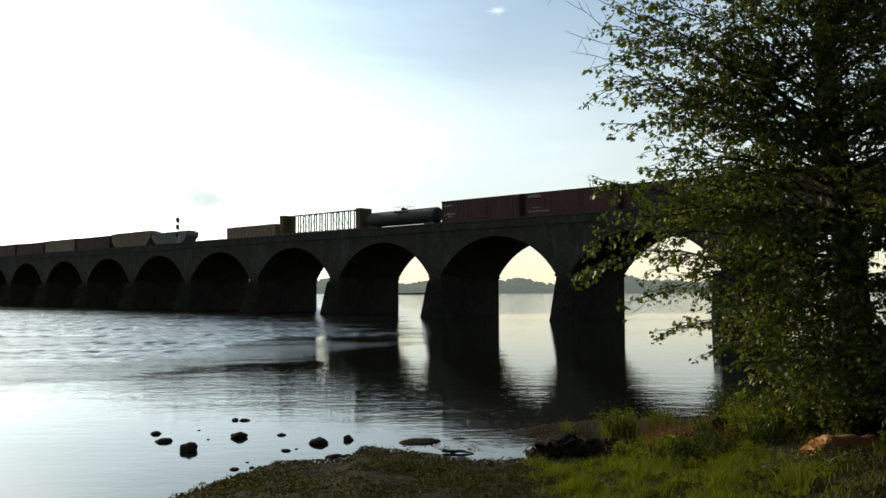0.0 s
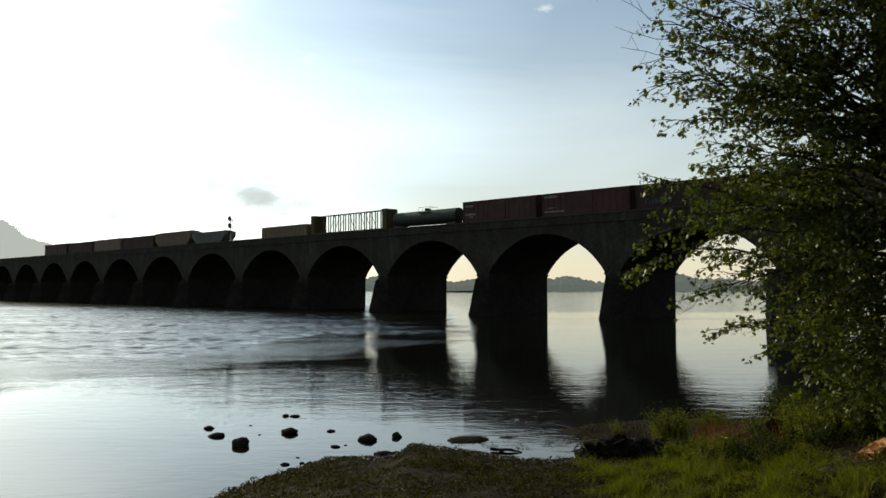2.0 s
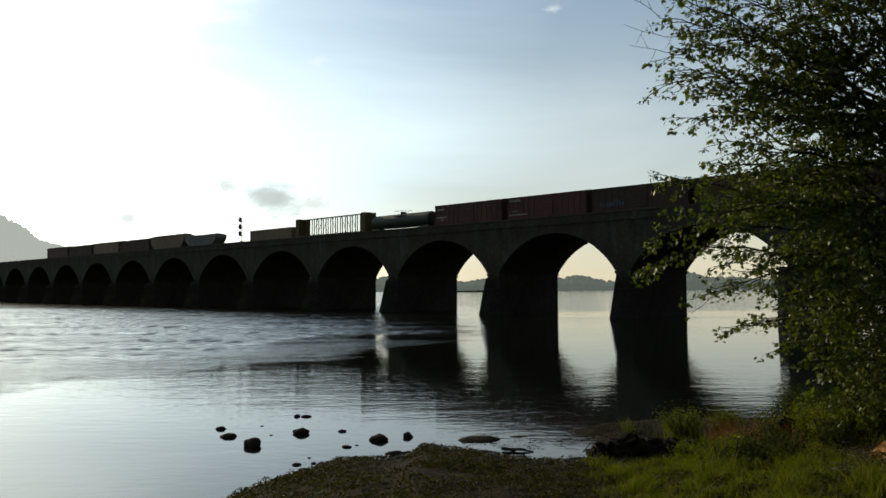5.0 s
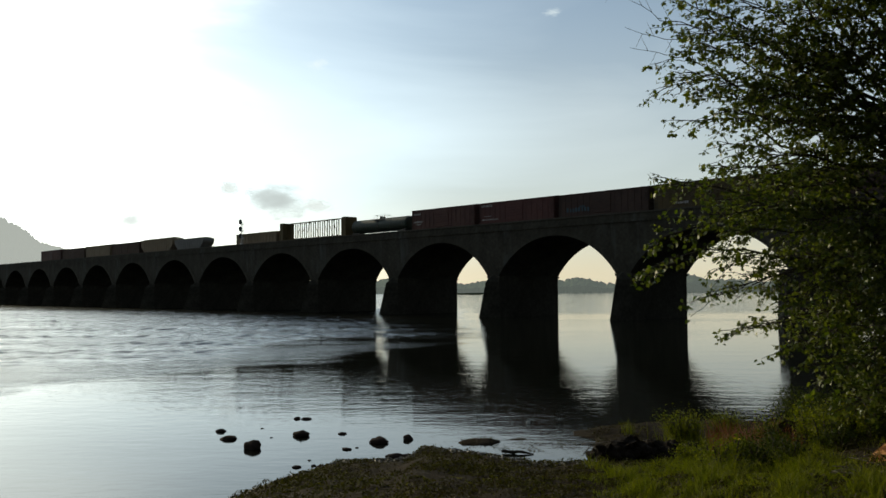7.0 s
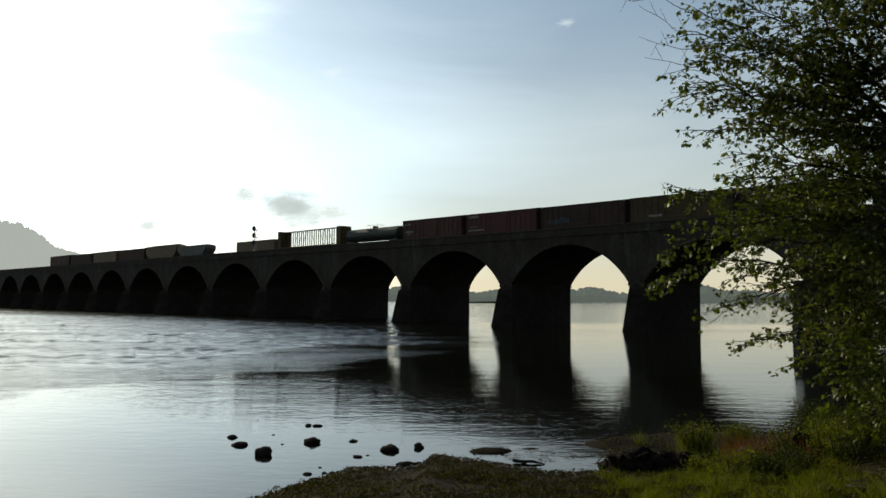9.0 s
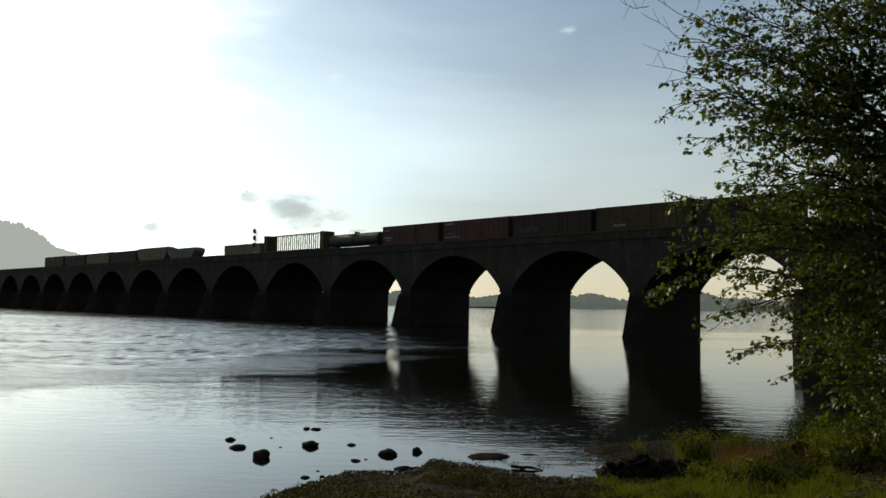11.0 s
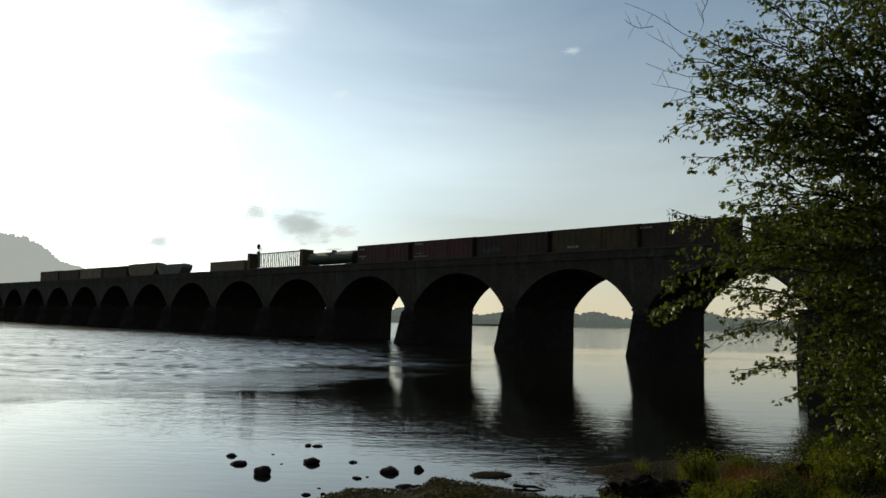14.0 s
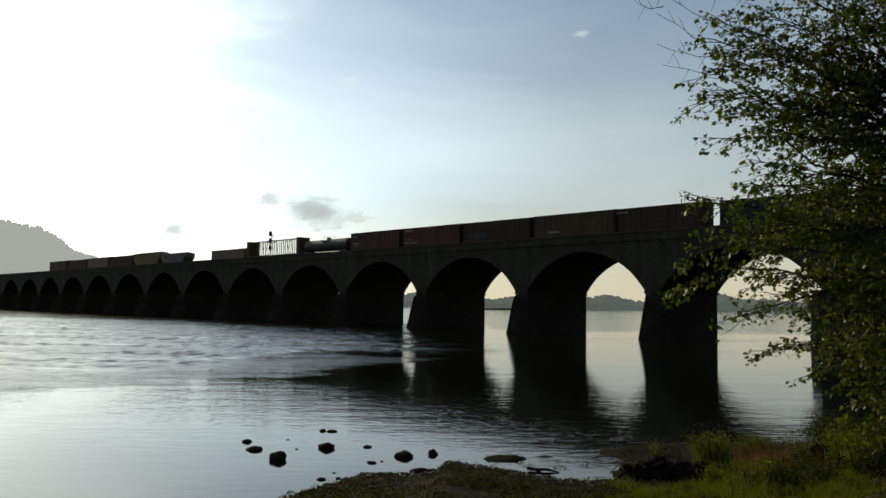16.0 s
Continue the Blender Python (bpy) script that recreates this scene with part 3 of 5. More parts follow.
        for s in (-0.75, 0.75):
            bm = bmesh.new()
            prism(bm, [(FIRST * PITCH - 160, RAIL_Z - 0.1), (LAST * PITCH, RAIL_Z - 0.1), (LAST * PITCH, RAIL_Z), (FIRST * PITCH - 160, RAIL_Z)], cy + s - 0.035, cy + s + 0.035)
            part("rail", bm, M["rail"], track)


def build_signal():
    s = thing("railway_signal", "tall railway signal mast with round black targets on the bridge", "signal",
              BRIDGE @ Matrix.Translation((123.3, -0.3, COPE)))
    part("mast", rod(bmesh.new(), (0, 0, 0), (0, 0, 5.5), 0.07), M["alu"], s)
    bm = bmesh.new()
    box(bm, -0.25, 0.25, -0.25, 0.25, 0, 0.25, 0.03)
    part("base", bm, M["alu"], s)
    bm = bmesh.new()
    for x in (-0.32, -0.62):
        rod(bm, (x, -0.1, 0), (x, -0.1, 5.0), 0.02, n=6)
    for i in range(15):
        rod(bm, (-0.32, -0.1, 0.3 + i * 0.32), (-0.62, -0.1, 0.3 + i * 0.32), 0.012, n=5)
    part("ladder", bm, M["alu"], s)
    for z in (1.9, 3.45, 5.0):
        bm = bmesh.new()
        rod(bm, (0.16, 0.10, z), (0.24, 0.13, z), 0.58, n=20)
        head = part("target", bm, M["black"], s, "round black signal target")
        bm = bmesh.new()
        for a in (90, 210, 330):
            o = Vector((0.2, 0.2 * math.cos(radians(a)), 0.2 * math.sin(radians(a)) + z))
            rod(bm, o, o + Vector((0.28, 0.06, -0.02)), 0.1, n=10)
        part("hood", bm, M["black"], head)
        bm = bmesh.new()
        box(bm, -0.9, 0.1, -0.16, -0.02, z - 0.56, z - 0.44)
        part("bracket", bm, M["alu"], s)


# ---- train ----
CARS = []          # (thing, place along the bridge of its middle at 0 s)


def wheel_mesh():
    bm = bmesh.new()
    for y in (-0.75, 0.75):
        o = 0.07 if y > 0 else -0.07
        rod(bm, (0, y - o, 0), (0, y + o * 0.6, 0), 0.42, n=20)
        rod(bm, (0, y - o * 1.3, 0), (0, y - o * 0.7, 0), 0.46, n=20)
    rod(bm, (0, -0.95, 0), (0, 0.95, 0), 0.075, n=10)
    me = mesh_of(bm, "wheelset")
    me.materials.append(M["steel"])
    return me


def truck_mesh():
    bm = bmesh.new()
    for y in (-0.98, 0.98):
        prism(bm, [(-1.15, 0.52), (-0.95, 0.38), (-0.45, 0.28), (0.45, 0.28), (0.95, 0.38), (1.15, 0.52), (0.6, 0.72), (-0.6, 0.72)], y - 0.09, y + 0.09)
        for x in (-0.15, 0, 0.15):
            rod(bm, (x, y, 0.34), (x, y, 0.66), 0.06, n=8)
    box(bm, -0.2, 0.2, -1.15, 1.15, 0.5, 0.8)
    me = mesh_of(bm, "truck")
    me.materials.append(M["steel"])
    return me


WHEEL, TRUCK = wheel_mesh(), truck_mesh()


def car_base(name, label, middle, length, sill=True):
    """The thing, its sill, couplers, trucks and wheelsets. Its own x points the way it travels; z 0 is the rail."""
    car = thing(name, label, "train car", group="cars of the freight train")
    L = length / 2
    for s in (-1, 1):
        t = part("truck", TRUCK, None, car)
        t.location = (s * (L - 2.6), 0, 0)
        for dx in (-0.87, 0.87):
            w = part("wheelset", WHEEL, None, t)
            w.location = (dx, 0, 0.42)
        bm = bmesh.new()
        box(bm, s * (L - 0.55) - 0.35, s * (L - 0.55) + 0.35, -0.12, 0.12, 0.72, 1.0, 0.02)
        box(bm, s * (L - 0.12) - 0.16, s * (L - 0.12) + 0.16, -0.17, 0.17, 0.68, 1.04, 0.03)
        part("coupler", bm, M["steel"], car)
    if sill:
        bm = bmesh.new()
        box(bm, -L + 0.5, L - 0.5, -0.35, 0.35, 0.75, 1.1)
        for s in (-1, 1):
            box(bm, -L + 0.5, L - 0.5, s * 1.3 - 0.12, s * 1.3 + 0.12, 0.85, 1.1)
        part("underframe", bm, M["steel"], car)
    CARS.append((car, middle))
    return car


def boxcar(middle, length, height, mat, label, marks):
    car = car_base("boxcar", label, middle, length)
    L, W = length / 2 - 0.5, 1.52
    bm = bmesh.new()
    prism(bm, [(-L, 1.1), (L, 1.1), (L, height - 0.22), (-L, height - 0.22)], -W, W)
    for s in (-1, 1):                                     # side posts and corner posts
        for i in range(15):
            x = -L + 0.15 + i * (2 * L - 0.3) / 14
            if abs(x) > 1.7:
                box(bm, x - 0.05, x + 0.05, s * W - 0.045, s * W + 0.045, 1.12, height - 0.26)
        box(bm, -L, L, s * W - 0.06, s * W + 0.06, height - 0.36, height - 0.2)
        box(bm, -L, L, s * W - 0.06, s * W + 0.06, 1.06, 1.24)
    for s in (-1, 1):                                     # corrugated ends
        for i in range(7):
            z = 1.5 + i * (height - 2.1) / 6
            rod(bm, (s * L, -W + 0.15, z), (s * L, W - 0.15, z), 0.07, n=6)
    part("body", bm, mat, car)
    bm = bmesh.new()
    a = bm
    prof = [(-W - 0.05, height - 0.24), (-W - 0.05, height - 0.16), (-0.7, height - 0.03), (0, height), (0.7, height - 0.03), (W + 0.05, height - 0.16), (W + 0.05, height - 0.24)]
    f = [a.verts.new((-L - 0.05, y, z)) for y, z in prof]
    b = [a.verts.new((L + 0.05, y, z)) for y, z in prof]
    a.faces.new(f)
    a.faces.new(b[::-1])
    for i in range(len(prof)):
        j = (i + 1) % len(prof)
        a.faces.new((f[j], f[i], b[i], b[j]))
    for i in range(13):
        x = -L + 0.5 + i * (2 * L - 1) / 12
        box(bm, x - 0.03, x + 0.03, -0.6, 0.6, height - 0.08, height + 0.004)
    bmesh.ops.recalc_face_normals(bm, faces=bm.faces)
    part("roof", bm, M["rust"], car)
    for s in (-1, 1):
        bm = bmesh.new()
        edge = [(W + 0.02, 1.2)]
        for i in range(6):
            z = 1.4 + i * 0.45
            edge += [(W + 0.075, z), (W + 0.105, z + 0.03), (W + 0.105, z + 0.09), (W + 0.075, z + 0.12)]
        edge += [(W + 0.075, height - 0.4), (W + 0.02, height - 0.4)]
        f0 = [bm.verts.new((-1.5, s * y, z)) for y, z in edge]
        f1 = [bm.verts.new((1.5, s * y, z)) for y, z in edge]
        bm.faces.new(f0)
        bm.faces.new(f1[::-1])
        for i in range(len(edge)):
            j = (i + 1) % len(edge)
            bm.faces.new((f0[j], f0[i], f1[i], f1[j]))
        bmesh.ops.recalc_face_normals(bm, faces=bm.faces)
        part("door", bm, mat, car)
    for ex, s in ((L, 1), (-L, -1)):
        bm = bmesh.new()
        for y in (W + 0.08,):
            for x in (ex - s * 0.1, ex - s * 0.55):
                rod(bm, (x, y, 1.0), (x, y, height - 0.3), 0.02, n=5)
            for i in range(7):
                rod(bm, (ex - s * 0.1, y, 1.2 + i * 0.42), (ex - s * 0.55, y, 1.2 + i * 0.42), 0.015, n=5)
        part("ladder", bm, M["steel"], car)
    for x0, x1, z0, z1, mt in marks:                      # lettering that cannot be read, as a row of strokes on the near side
        bm = bmesh.new()
        n = max(3, int((x1 - x0) / ((z1 - z0) * 0.85)))
        for i in range(n):
            a = x0 + (x1 - x0) * i / n
            w = (x1 - x0) / n * (0.62 + 0.3 * noise.noise(Vector((i * 1.9, middle, z0))))
            lift = (z1 - z0) * 0.25 * noise.noise(Vector((i * 2.3, z0, middle)))
            box(bm, a, a + w, W + 0.047, W + 0.053, z0 + (lift if mt == "blue" else 0), z1 + lift)
        tagged(part("marking", bm, M[mt], car), kind="stuff")
    return car


def tank_car(middle, length):
    car = car_base("tank_car", "dark cylindrical tank car with a top platform", middle, length)
    L, r, z = length / 2 - 0.4, 1.28, 2.60
    bm = bmesh.new()
    rod(bm, (-L + 0.4, 0, z), (L - 0.4, 0, z), r, n=32)
    for s in (-1, 1):
        rod(bm, (s * (L - 0.4), 0, z), (s * (L - 0.12), 0, z), r if s > 0 else r * 0.86, r * 0.86 if s > 0 else r, n=32) if s > 0 else rod(bm, (-L + 0.12, 0, z), (-L + 0.4, 0, z), r * 0.86, r, n=32)
        rod(bm, (s * (L - 0.12), 0, z), (s * L, 0, z), r * 0.86, r * 0.45, n=32) if s > 0 else rod(bm, (-L, 0, z), (-L + 0.12, 0, z), r * 0.45, r * 0.86, n=32)
    part("tank", bm, M["tank"], car, smooth=False)
    bm = bmesh.new()
    for i in range(5):
        x = -L + 1.2 + i * (2 * L - 2.4) / 4
        rod(bm, (x - 0.05, 0, z), (x + 0.05, 0, z), r + 0.02, n=32)
    part("band", bm, M["steel"], car)
    bm = bmesh.new()
    rod(bm, (0.25, 0, z + r - 0.05), (0.25, 0, z + r + 0.36), 0.36, n=16)
    rod(bm, (-0.55, 0, z + r - 0.05), (-0.55, 0, z + r + 0.26), 0.24, n=12)
    part("manway", bm, M["tank"], car)
    bm = bmesh.new()
    for y in (-0.8, 0.8):
        for x in (-1.5, -0.5, 0.5, 1.5):
            rod(bm, (x, y, z + r - 0.4), (x, y, z + r + 0.55), 0.02, n=6)
        rod(bm, (-1.5, y, z + r + 0.55), (1.5, y, z + r + 0.55), 0.02, n=6)
    for x in (-1.5, 1.5):
        rod(bm, (x, -0.8, z + r + 0.55), (x, 0.8, z + r + 0.55), 0.02, n=6)
    part("railing", bm, M["steel"], car)
    bm = bmesh.new()
    for s in (-1, 1):
        box(bm, -1.6, 1.6, s * 0.85 - 0.25, s * 0.85 + 0.25, z + r - 0.38, z + r - 0.33)
        rod(bm, (0.2, s * 1.55, 0.9), (0.2, s * 1.1, z + r - 0.3), 0.025, n=6)
        rod(bm, (-0.2, s * 1.55, 0.9), (-0.2, s * 1.1, z + r - 0.3), 0.025, n=6)
    part("platform", bm, M["steel"], car)
    for s in (-1, 1):
        bm = bmesh.new()
        prism(bm, [(s * (L - 2.6), 1.0), (s * (L - 0.4), 1.0), (s * (L - 0.4), 1.5), (s * (L - 2.6), 1.3)], -1.1, 1.1)
        bmesh.ops.recalc_face_normals(bm, faces=bm.faces)
        part("saddle", bm, M["steel"], car)
    return car


def centerbeam_car(middle, length):
    car = car_base("centerbeam_flatcar", "empty flatcar with end bulkheads and an open lattice centre wall", middle, length)
    L, h = length / 2 - 0.55, 4.75
    bm = bmesh.new()
    box(bm, -L, L, -1.45, 1.45, 1.05, 1.28, 0.02)
    part("deck", bm, M["beam"], car)
    for s in (-1, 1):
        bm = bmesh.new()
        box(bm, s * (L - 1.15), s * L, -1.4, 1.4, 1.28, h + 0.06) if s > 0 else box(bm, -L, -L + 1.15, -1.4, 1.4, 1.28, h + 0.06)
        for i in range(4):
            y = -1.1 + i * 0.73
            box(bm, s * L - 0.05, s * L + 0.05, y - 0.06, y + 0.06, 1.28, h)
        part("bulkhead", bm, M["beam"], car)
    x0, x1 = -L + 1.15, L - 1.15
    bm = bmesh.new()
    box(bm, x0, x1, -0.36, 0.36, h - 0.14, h)
    part("top_chord", bm, M["beam"], car)
    bays = 13
    for i in range(bays + 1):
        x = x0 + i * (x1 - x0) / bays
        bm = bmesh.new()
        for y in (-0.26, 0.26):
            box(bm, x - 0.10, x + 0.10, y - 0.06, y + 0.06, 1.28, h - 0.14)
        part("post", bm, M["beam"], car)
    for i in range(bays):
        if i % 2 == 0 or i in (3, 9):
            a, b = x0 + i * (x1 - x0) / bays, x0 + (i + 1) * (x1 - x0) / bays
            if i > bays // 2:
                a, b = b, a
            part("brace", rod(bmesh.new(), (a, 0, 1.3), (b, 0, h - 0.15), 0.045, n=6), M["beam"], car)
    return car


def gondola(middle, length, height):
    car = car_base("gondola_car", "faded tan low gondola car with ribbed sides", middle, length)
    L, W = length / 2 - 0.5, 1.5
    bm = bmesh.new()
    for s in (-1, 1):
        box(bm, -L, L, s * W - 0.05, s * W + 0.05, 1.05, height)
        box(bm, -L, L, s * W - 0.1, s * W + 0.1, height - 0.14, height)
        for i in range(14):
            x = -L + 0.2 + i * (2 * L - 0.4) / 13
            box(bm, x - 0.07, x + 0.07, s * W - 0.12, s * W + 0.12, 1.1, height - 0.15)
        box(bm, s * L - 0.06, s * L + 0.06, -W, W, 1.05, height)
    box(bm, -L, L, -W, W, 1.0, 1.1)
    part("body", bm, M["buff"], car)
    bm = bmesh.new()
    n = 24
    vs = [[bm.verts.new((-L + 0.1 + (2 * L - 0.2) * i / n, y, height - 0.25 + 0.22 * noise.noise(Vector((i * 0.7 + middle, y, 0))) + (0.1 if abs(y) < 1 else 0)))
           for y in (-1.44, -0.7, 0, 0.7, 1.44)] for i in range(n + 1)]
    for a, b in zip(vs, vs[1:]):
        for j in range(4):
            bm.faces.new((a[j], b[j], b[j + 1], a[j + 1]))
    part("load", bm, M["ballast"], car)
    return car


def flatcar(middle, length):
    car = car_base("flatcar", "empty low flatcar with a worn deck", middle, length)
    L = length / 2 - 0.5
    bm = bmesh.new()
    box(bm, -L, L, -1.45, 1.45, 0.98, 1.16, 0.02)
    part("deck", bm, M["sleeper"], car)
    for s in (-1, 1):
        bm = bmesh.new()
        for i in range(10):
            x = -L + 0.7 + i * (2 * L - 1.4) / 9
            box(bm, x - 0.08, x + 0.08, s * 1.5 - 0.05, s * 1.5 + 0.05, 0.9, 1.12)
        part("stake_pocket", bm, M["steel"], car)
    return car


def hopper(middle, length, height, mat, label):
    car = car_base("covered_hopper", label, middle, length, sill=True)
    L, W = length / 2 - 0.5, 1.5
    bm = bmesh.new()
    prism(bm, [(-L + 1.9, 0.95), (L - 1.9, 0.95), (L - 0.15, 2.5), (L, height - 0.75), (L - 0.25, height - 0.25), (-L + 0.25, height - 0.25), (-L, height - 0.75), (-L + 0.15, 2.5)], -W, W)
    for s in (-1, 1):
        for i in range(12):
            x = -L + 2.0 + i * (2 * L - 4.0) / 11
            box(bm, x - 0.05, x + 0.05, s * W - 0.08, s * W + 0.08, 1.1, height - 0.3)
        box(bm, -L + 0.2, L - 0.2, s * W - 0.1, s * W + 0.1, height - 0.42, height - 0.24)
    bmesh.ops.recalc_face_normals(bm, faces=bm.faces)
    part("body", bm, mat, car)
    bm = bmesh.new()
    prism(bm, [(-L + 0.25, height - 0.25), (L - 0.25, height - 0.25), (L - 0.5, height - 0.05), (-L + 0.5, height - 0.05)], -0.95, 0.95)
    box(bm, -L + 1.0, L - 1.0, -0.32, 0.32, height - 0.05, height + 0.03)
    for i in range(5):
        x = -L + 2 + i * (2 * L - 4) / 4
        rod(bm, (x, 0, height - 0.02), (x, 0, height + 0.1), 0.28, n=12)
    bmesh.ops.recalc_face_normals(bm, faces=bm.faces)
    part("roof", bm, mat, car)
    for s in (-1, 1):
        bm = bmesh.new()
        for y in (-1.35, 1.35):
            rod(bm, (s * (L - 0.05), y, 1.0), (s * (L - 0.05), y, 2.9), 0.05, n=6)
            rod(bm, (s * (L - 1.5), y, 1.0), (s * (L - 0.3), y, 2.6), 0.04, n=6)
        box(bm, s * (L - 0.8) - 0.75, s * (L - 0.8) + 0.75, -1.4, 1.4, 1.0, 1.08)
        part("end_frame", bm, M["steel"], car)
    for i in range(3):
        x = -L + 3.2 + i * (2 * L - 6.4) / 2
        bm = bmesh.new()
        prism(bm, [(x - 1.4, 1.1), (x - 0.35, 0.4), (x + 0.35, 0.4), (x + 1.4, 1.1)], -0.9, 0.9)
        bmesh.ops.recalc_face_normals(bm, faces=bm.faces)
        part("outlet", bm, mat, car)
    return car


def build_train():
    for i in range(1, 5):
        boxcar(139.2 + 19.2 * (i + 0.5), 19.2, (4.5, 4.3, 4.4, 4.3, 4.45)[i], (M["buff"], M["rust"], M["buff"], M["rust"], M["brown"])[i],
               "long weathered boxcar in " + ("tan", "rust brown", "faded tan", "dull rust", "dark brown")[i] + " near the head of the train", [])
    for i in range(1):
        hopper(139.2 + 19.2 * (i + 0.5), 19.2, (4.55, 4.3, 4.45, 4.35, 4.5)[i], (M["buff"], M["rust"], M["buff"], M["rust"], M["brown"])[i],
               "covered hopper car in weathered " + ("tan", "rust brown", "tan", "rust brown", "dark brown")[i] + " on the bridge")
    hopper(131.1, 15.9, 3.75, M["grey"], "short pale grey covered hopper car with sloping ends")
    flatcar(116.0, 14.4)
    gondola(99.9, 17.5, 3.35)
    centerbeam_car(79.1, 24.0)
    tank_car(58.2, 16.9)
    lots = [(40.6, "brown", 4.62, "dark brown boxcar with faded white lettering", [(5.4, 7.2, 3.55, 3.85, "white"), (4.9, 7.2, 2.2, 2.5, "white"), (5.4, 6.4, 1.8, 2.0, "white")]),
            (24.15, "red", 4.60, "faded red boxcar with pale lettering and marks", [(4.9, 7.3, 3.75, 4.1, "white"), (3.6, 7.3, 1.6, 1.8, "white"), (5.0, 6.6, 2.2, 2.3, "white")]),
            (7.9, "umber", 4.55, "dark red brown boxcar with a blue painted scrawl", [(2.2, 6.4, 1.7, 2.3, "blue"), (3.0, 4.0, 2.3, 2.6, "blue")]),
            (-8.3, "olive", 4.60, "weathered olive brown boxcar with pale marks", [(2.6, 4.8, 1.6, 1.9, "white")]),
            (-23.35, "umber", 4.55, "short dark umber boxcar with ribbed sides", [(5.0, 7.0, 3.7, 3.95, "white")]),
            (-57.4, "rust", 4.60, "weathered rust brown boxcar with ribbed sides", [])]
    for mid, mt, h, label, marks in lots:
        boxcar(mid, 14.3 if "short" in label else 16.4, h, M[mt], label, marks)
    boxcar(-40.3, 16.4, 4.42, M["navy"], "dark blue grey boxcar behind the short umber one", [])


# ---- far shore, hill, clouds ----
def ridge(name, label, mat, az0, az1, dist, height, steps, depth, rough=0.05, category="hills", swell=0.10):
    """Wooded ground far off: a band of overlapping tree-top humps on a rising slope, between two bearings."""
    rng = np.random.default_rng(len(name))
    verts, faces = [], []
    layers = 5
    for k in range(layers):
        d = dist + depth * k / (layers - 1)
        for i in range(steps + 1):
            az = radians(az0 + (az1 - az0) * i / steps)
            top = height(math.degrees(az)) * (0.45 + 0.55 * k / (layers - 1))
            top *= 1 + swell * noise.noise(Vector((i * 0.11, k * 3.1, dist))) + 2 * rough * noise.noise(Vector((i * 0.45, k * 7.7, dist))) + rough * rng.normal()
            dd = d * (1 + 0.01 * noise.noise(Vector((i * 0.3, k, 5))))
            verts += [(-math.sin(az) * dd, math.cos(az) * dd, -1), (-math.sin(az) * dd, math.cos(az) * dd, max(top, 1))]
        base = k * 2 * (steps + 1)
        for i in range(steps):
            a = base + 2 * i
            faces.append((a, a + 2, a + 3, a + 1))
        if k:
            for i in range(steps):
                a, p = base + 2 * i, base + 2 * i - 2 * (steps + 1)
                faces.append((p + 1, p + 3, a + 3, a + 1))
    ob = part(name, mesh_from(name, verts, faces), mat)
    tagged(ob, label, category, kind="structure")


def build_distance():
    ridge("far_shore_backdrop", "low wooded far river shore, its haze put in as glow", M["far_wood"], 30, -50, 1240,
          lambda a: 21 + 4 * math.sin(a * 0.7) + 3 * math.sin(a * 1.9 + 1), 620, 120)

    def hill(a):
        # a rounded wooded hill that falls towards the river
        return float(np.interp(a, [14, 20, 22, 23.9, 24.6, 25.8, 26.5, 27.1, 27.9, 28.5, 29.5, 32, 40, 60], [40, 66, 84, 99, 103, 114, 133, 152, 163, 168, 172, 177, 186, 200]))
    ridge("hill_backdrop", "wooded hill beyond the far end of the bridge, its haze put in as glow", M["hill"], 60, 14, 1750, hill, 620, 260, 0.011, swell=0.02)
    # unseen tree belt behind the camera, added to cut the sky's fill light
    ridge("near_woods_backdrop", "unseen dark wooded bank added behind the camera to block sky light", M["near_wood"], -75, -250, 42,
          lambda a: 23 + 4 * math.sin(a * 0.31) + 2 * math.sin(a * 0.83), 300, 14, 0.08, "woods")
    bm = bmesh.new()
    prism(bm, [(-40, -0.5), (45, -0.5), (34, 1.0), (8, 1.7), (-22, 1.1)], 0, 14)
    bar = part("sandbar", bm, M["near_wood"])
    bar.location = (30, 830, 0)
    tagged(bar, "low dark sandbar in the river far off", "sandbar", kind="structure")


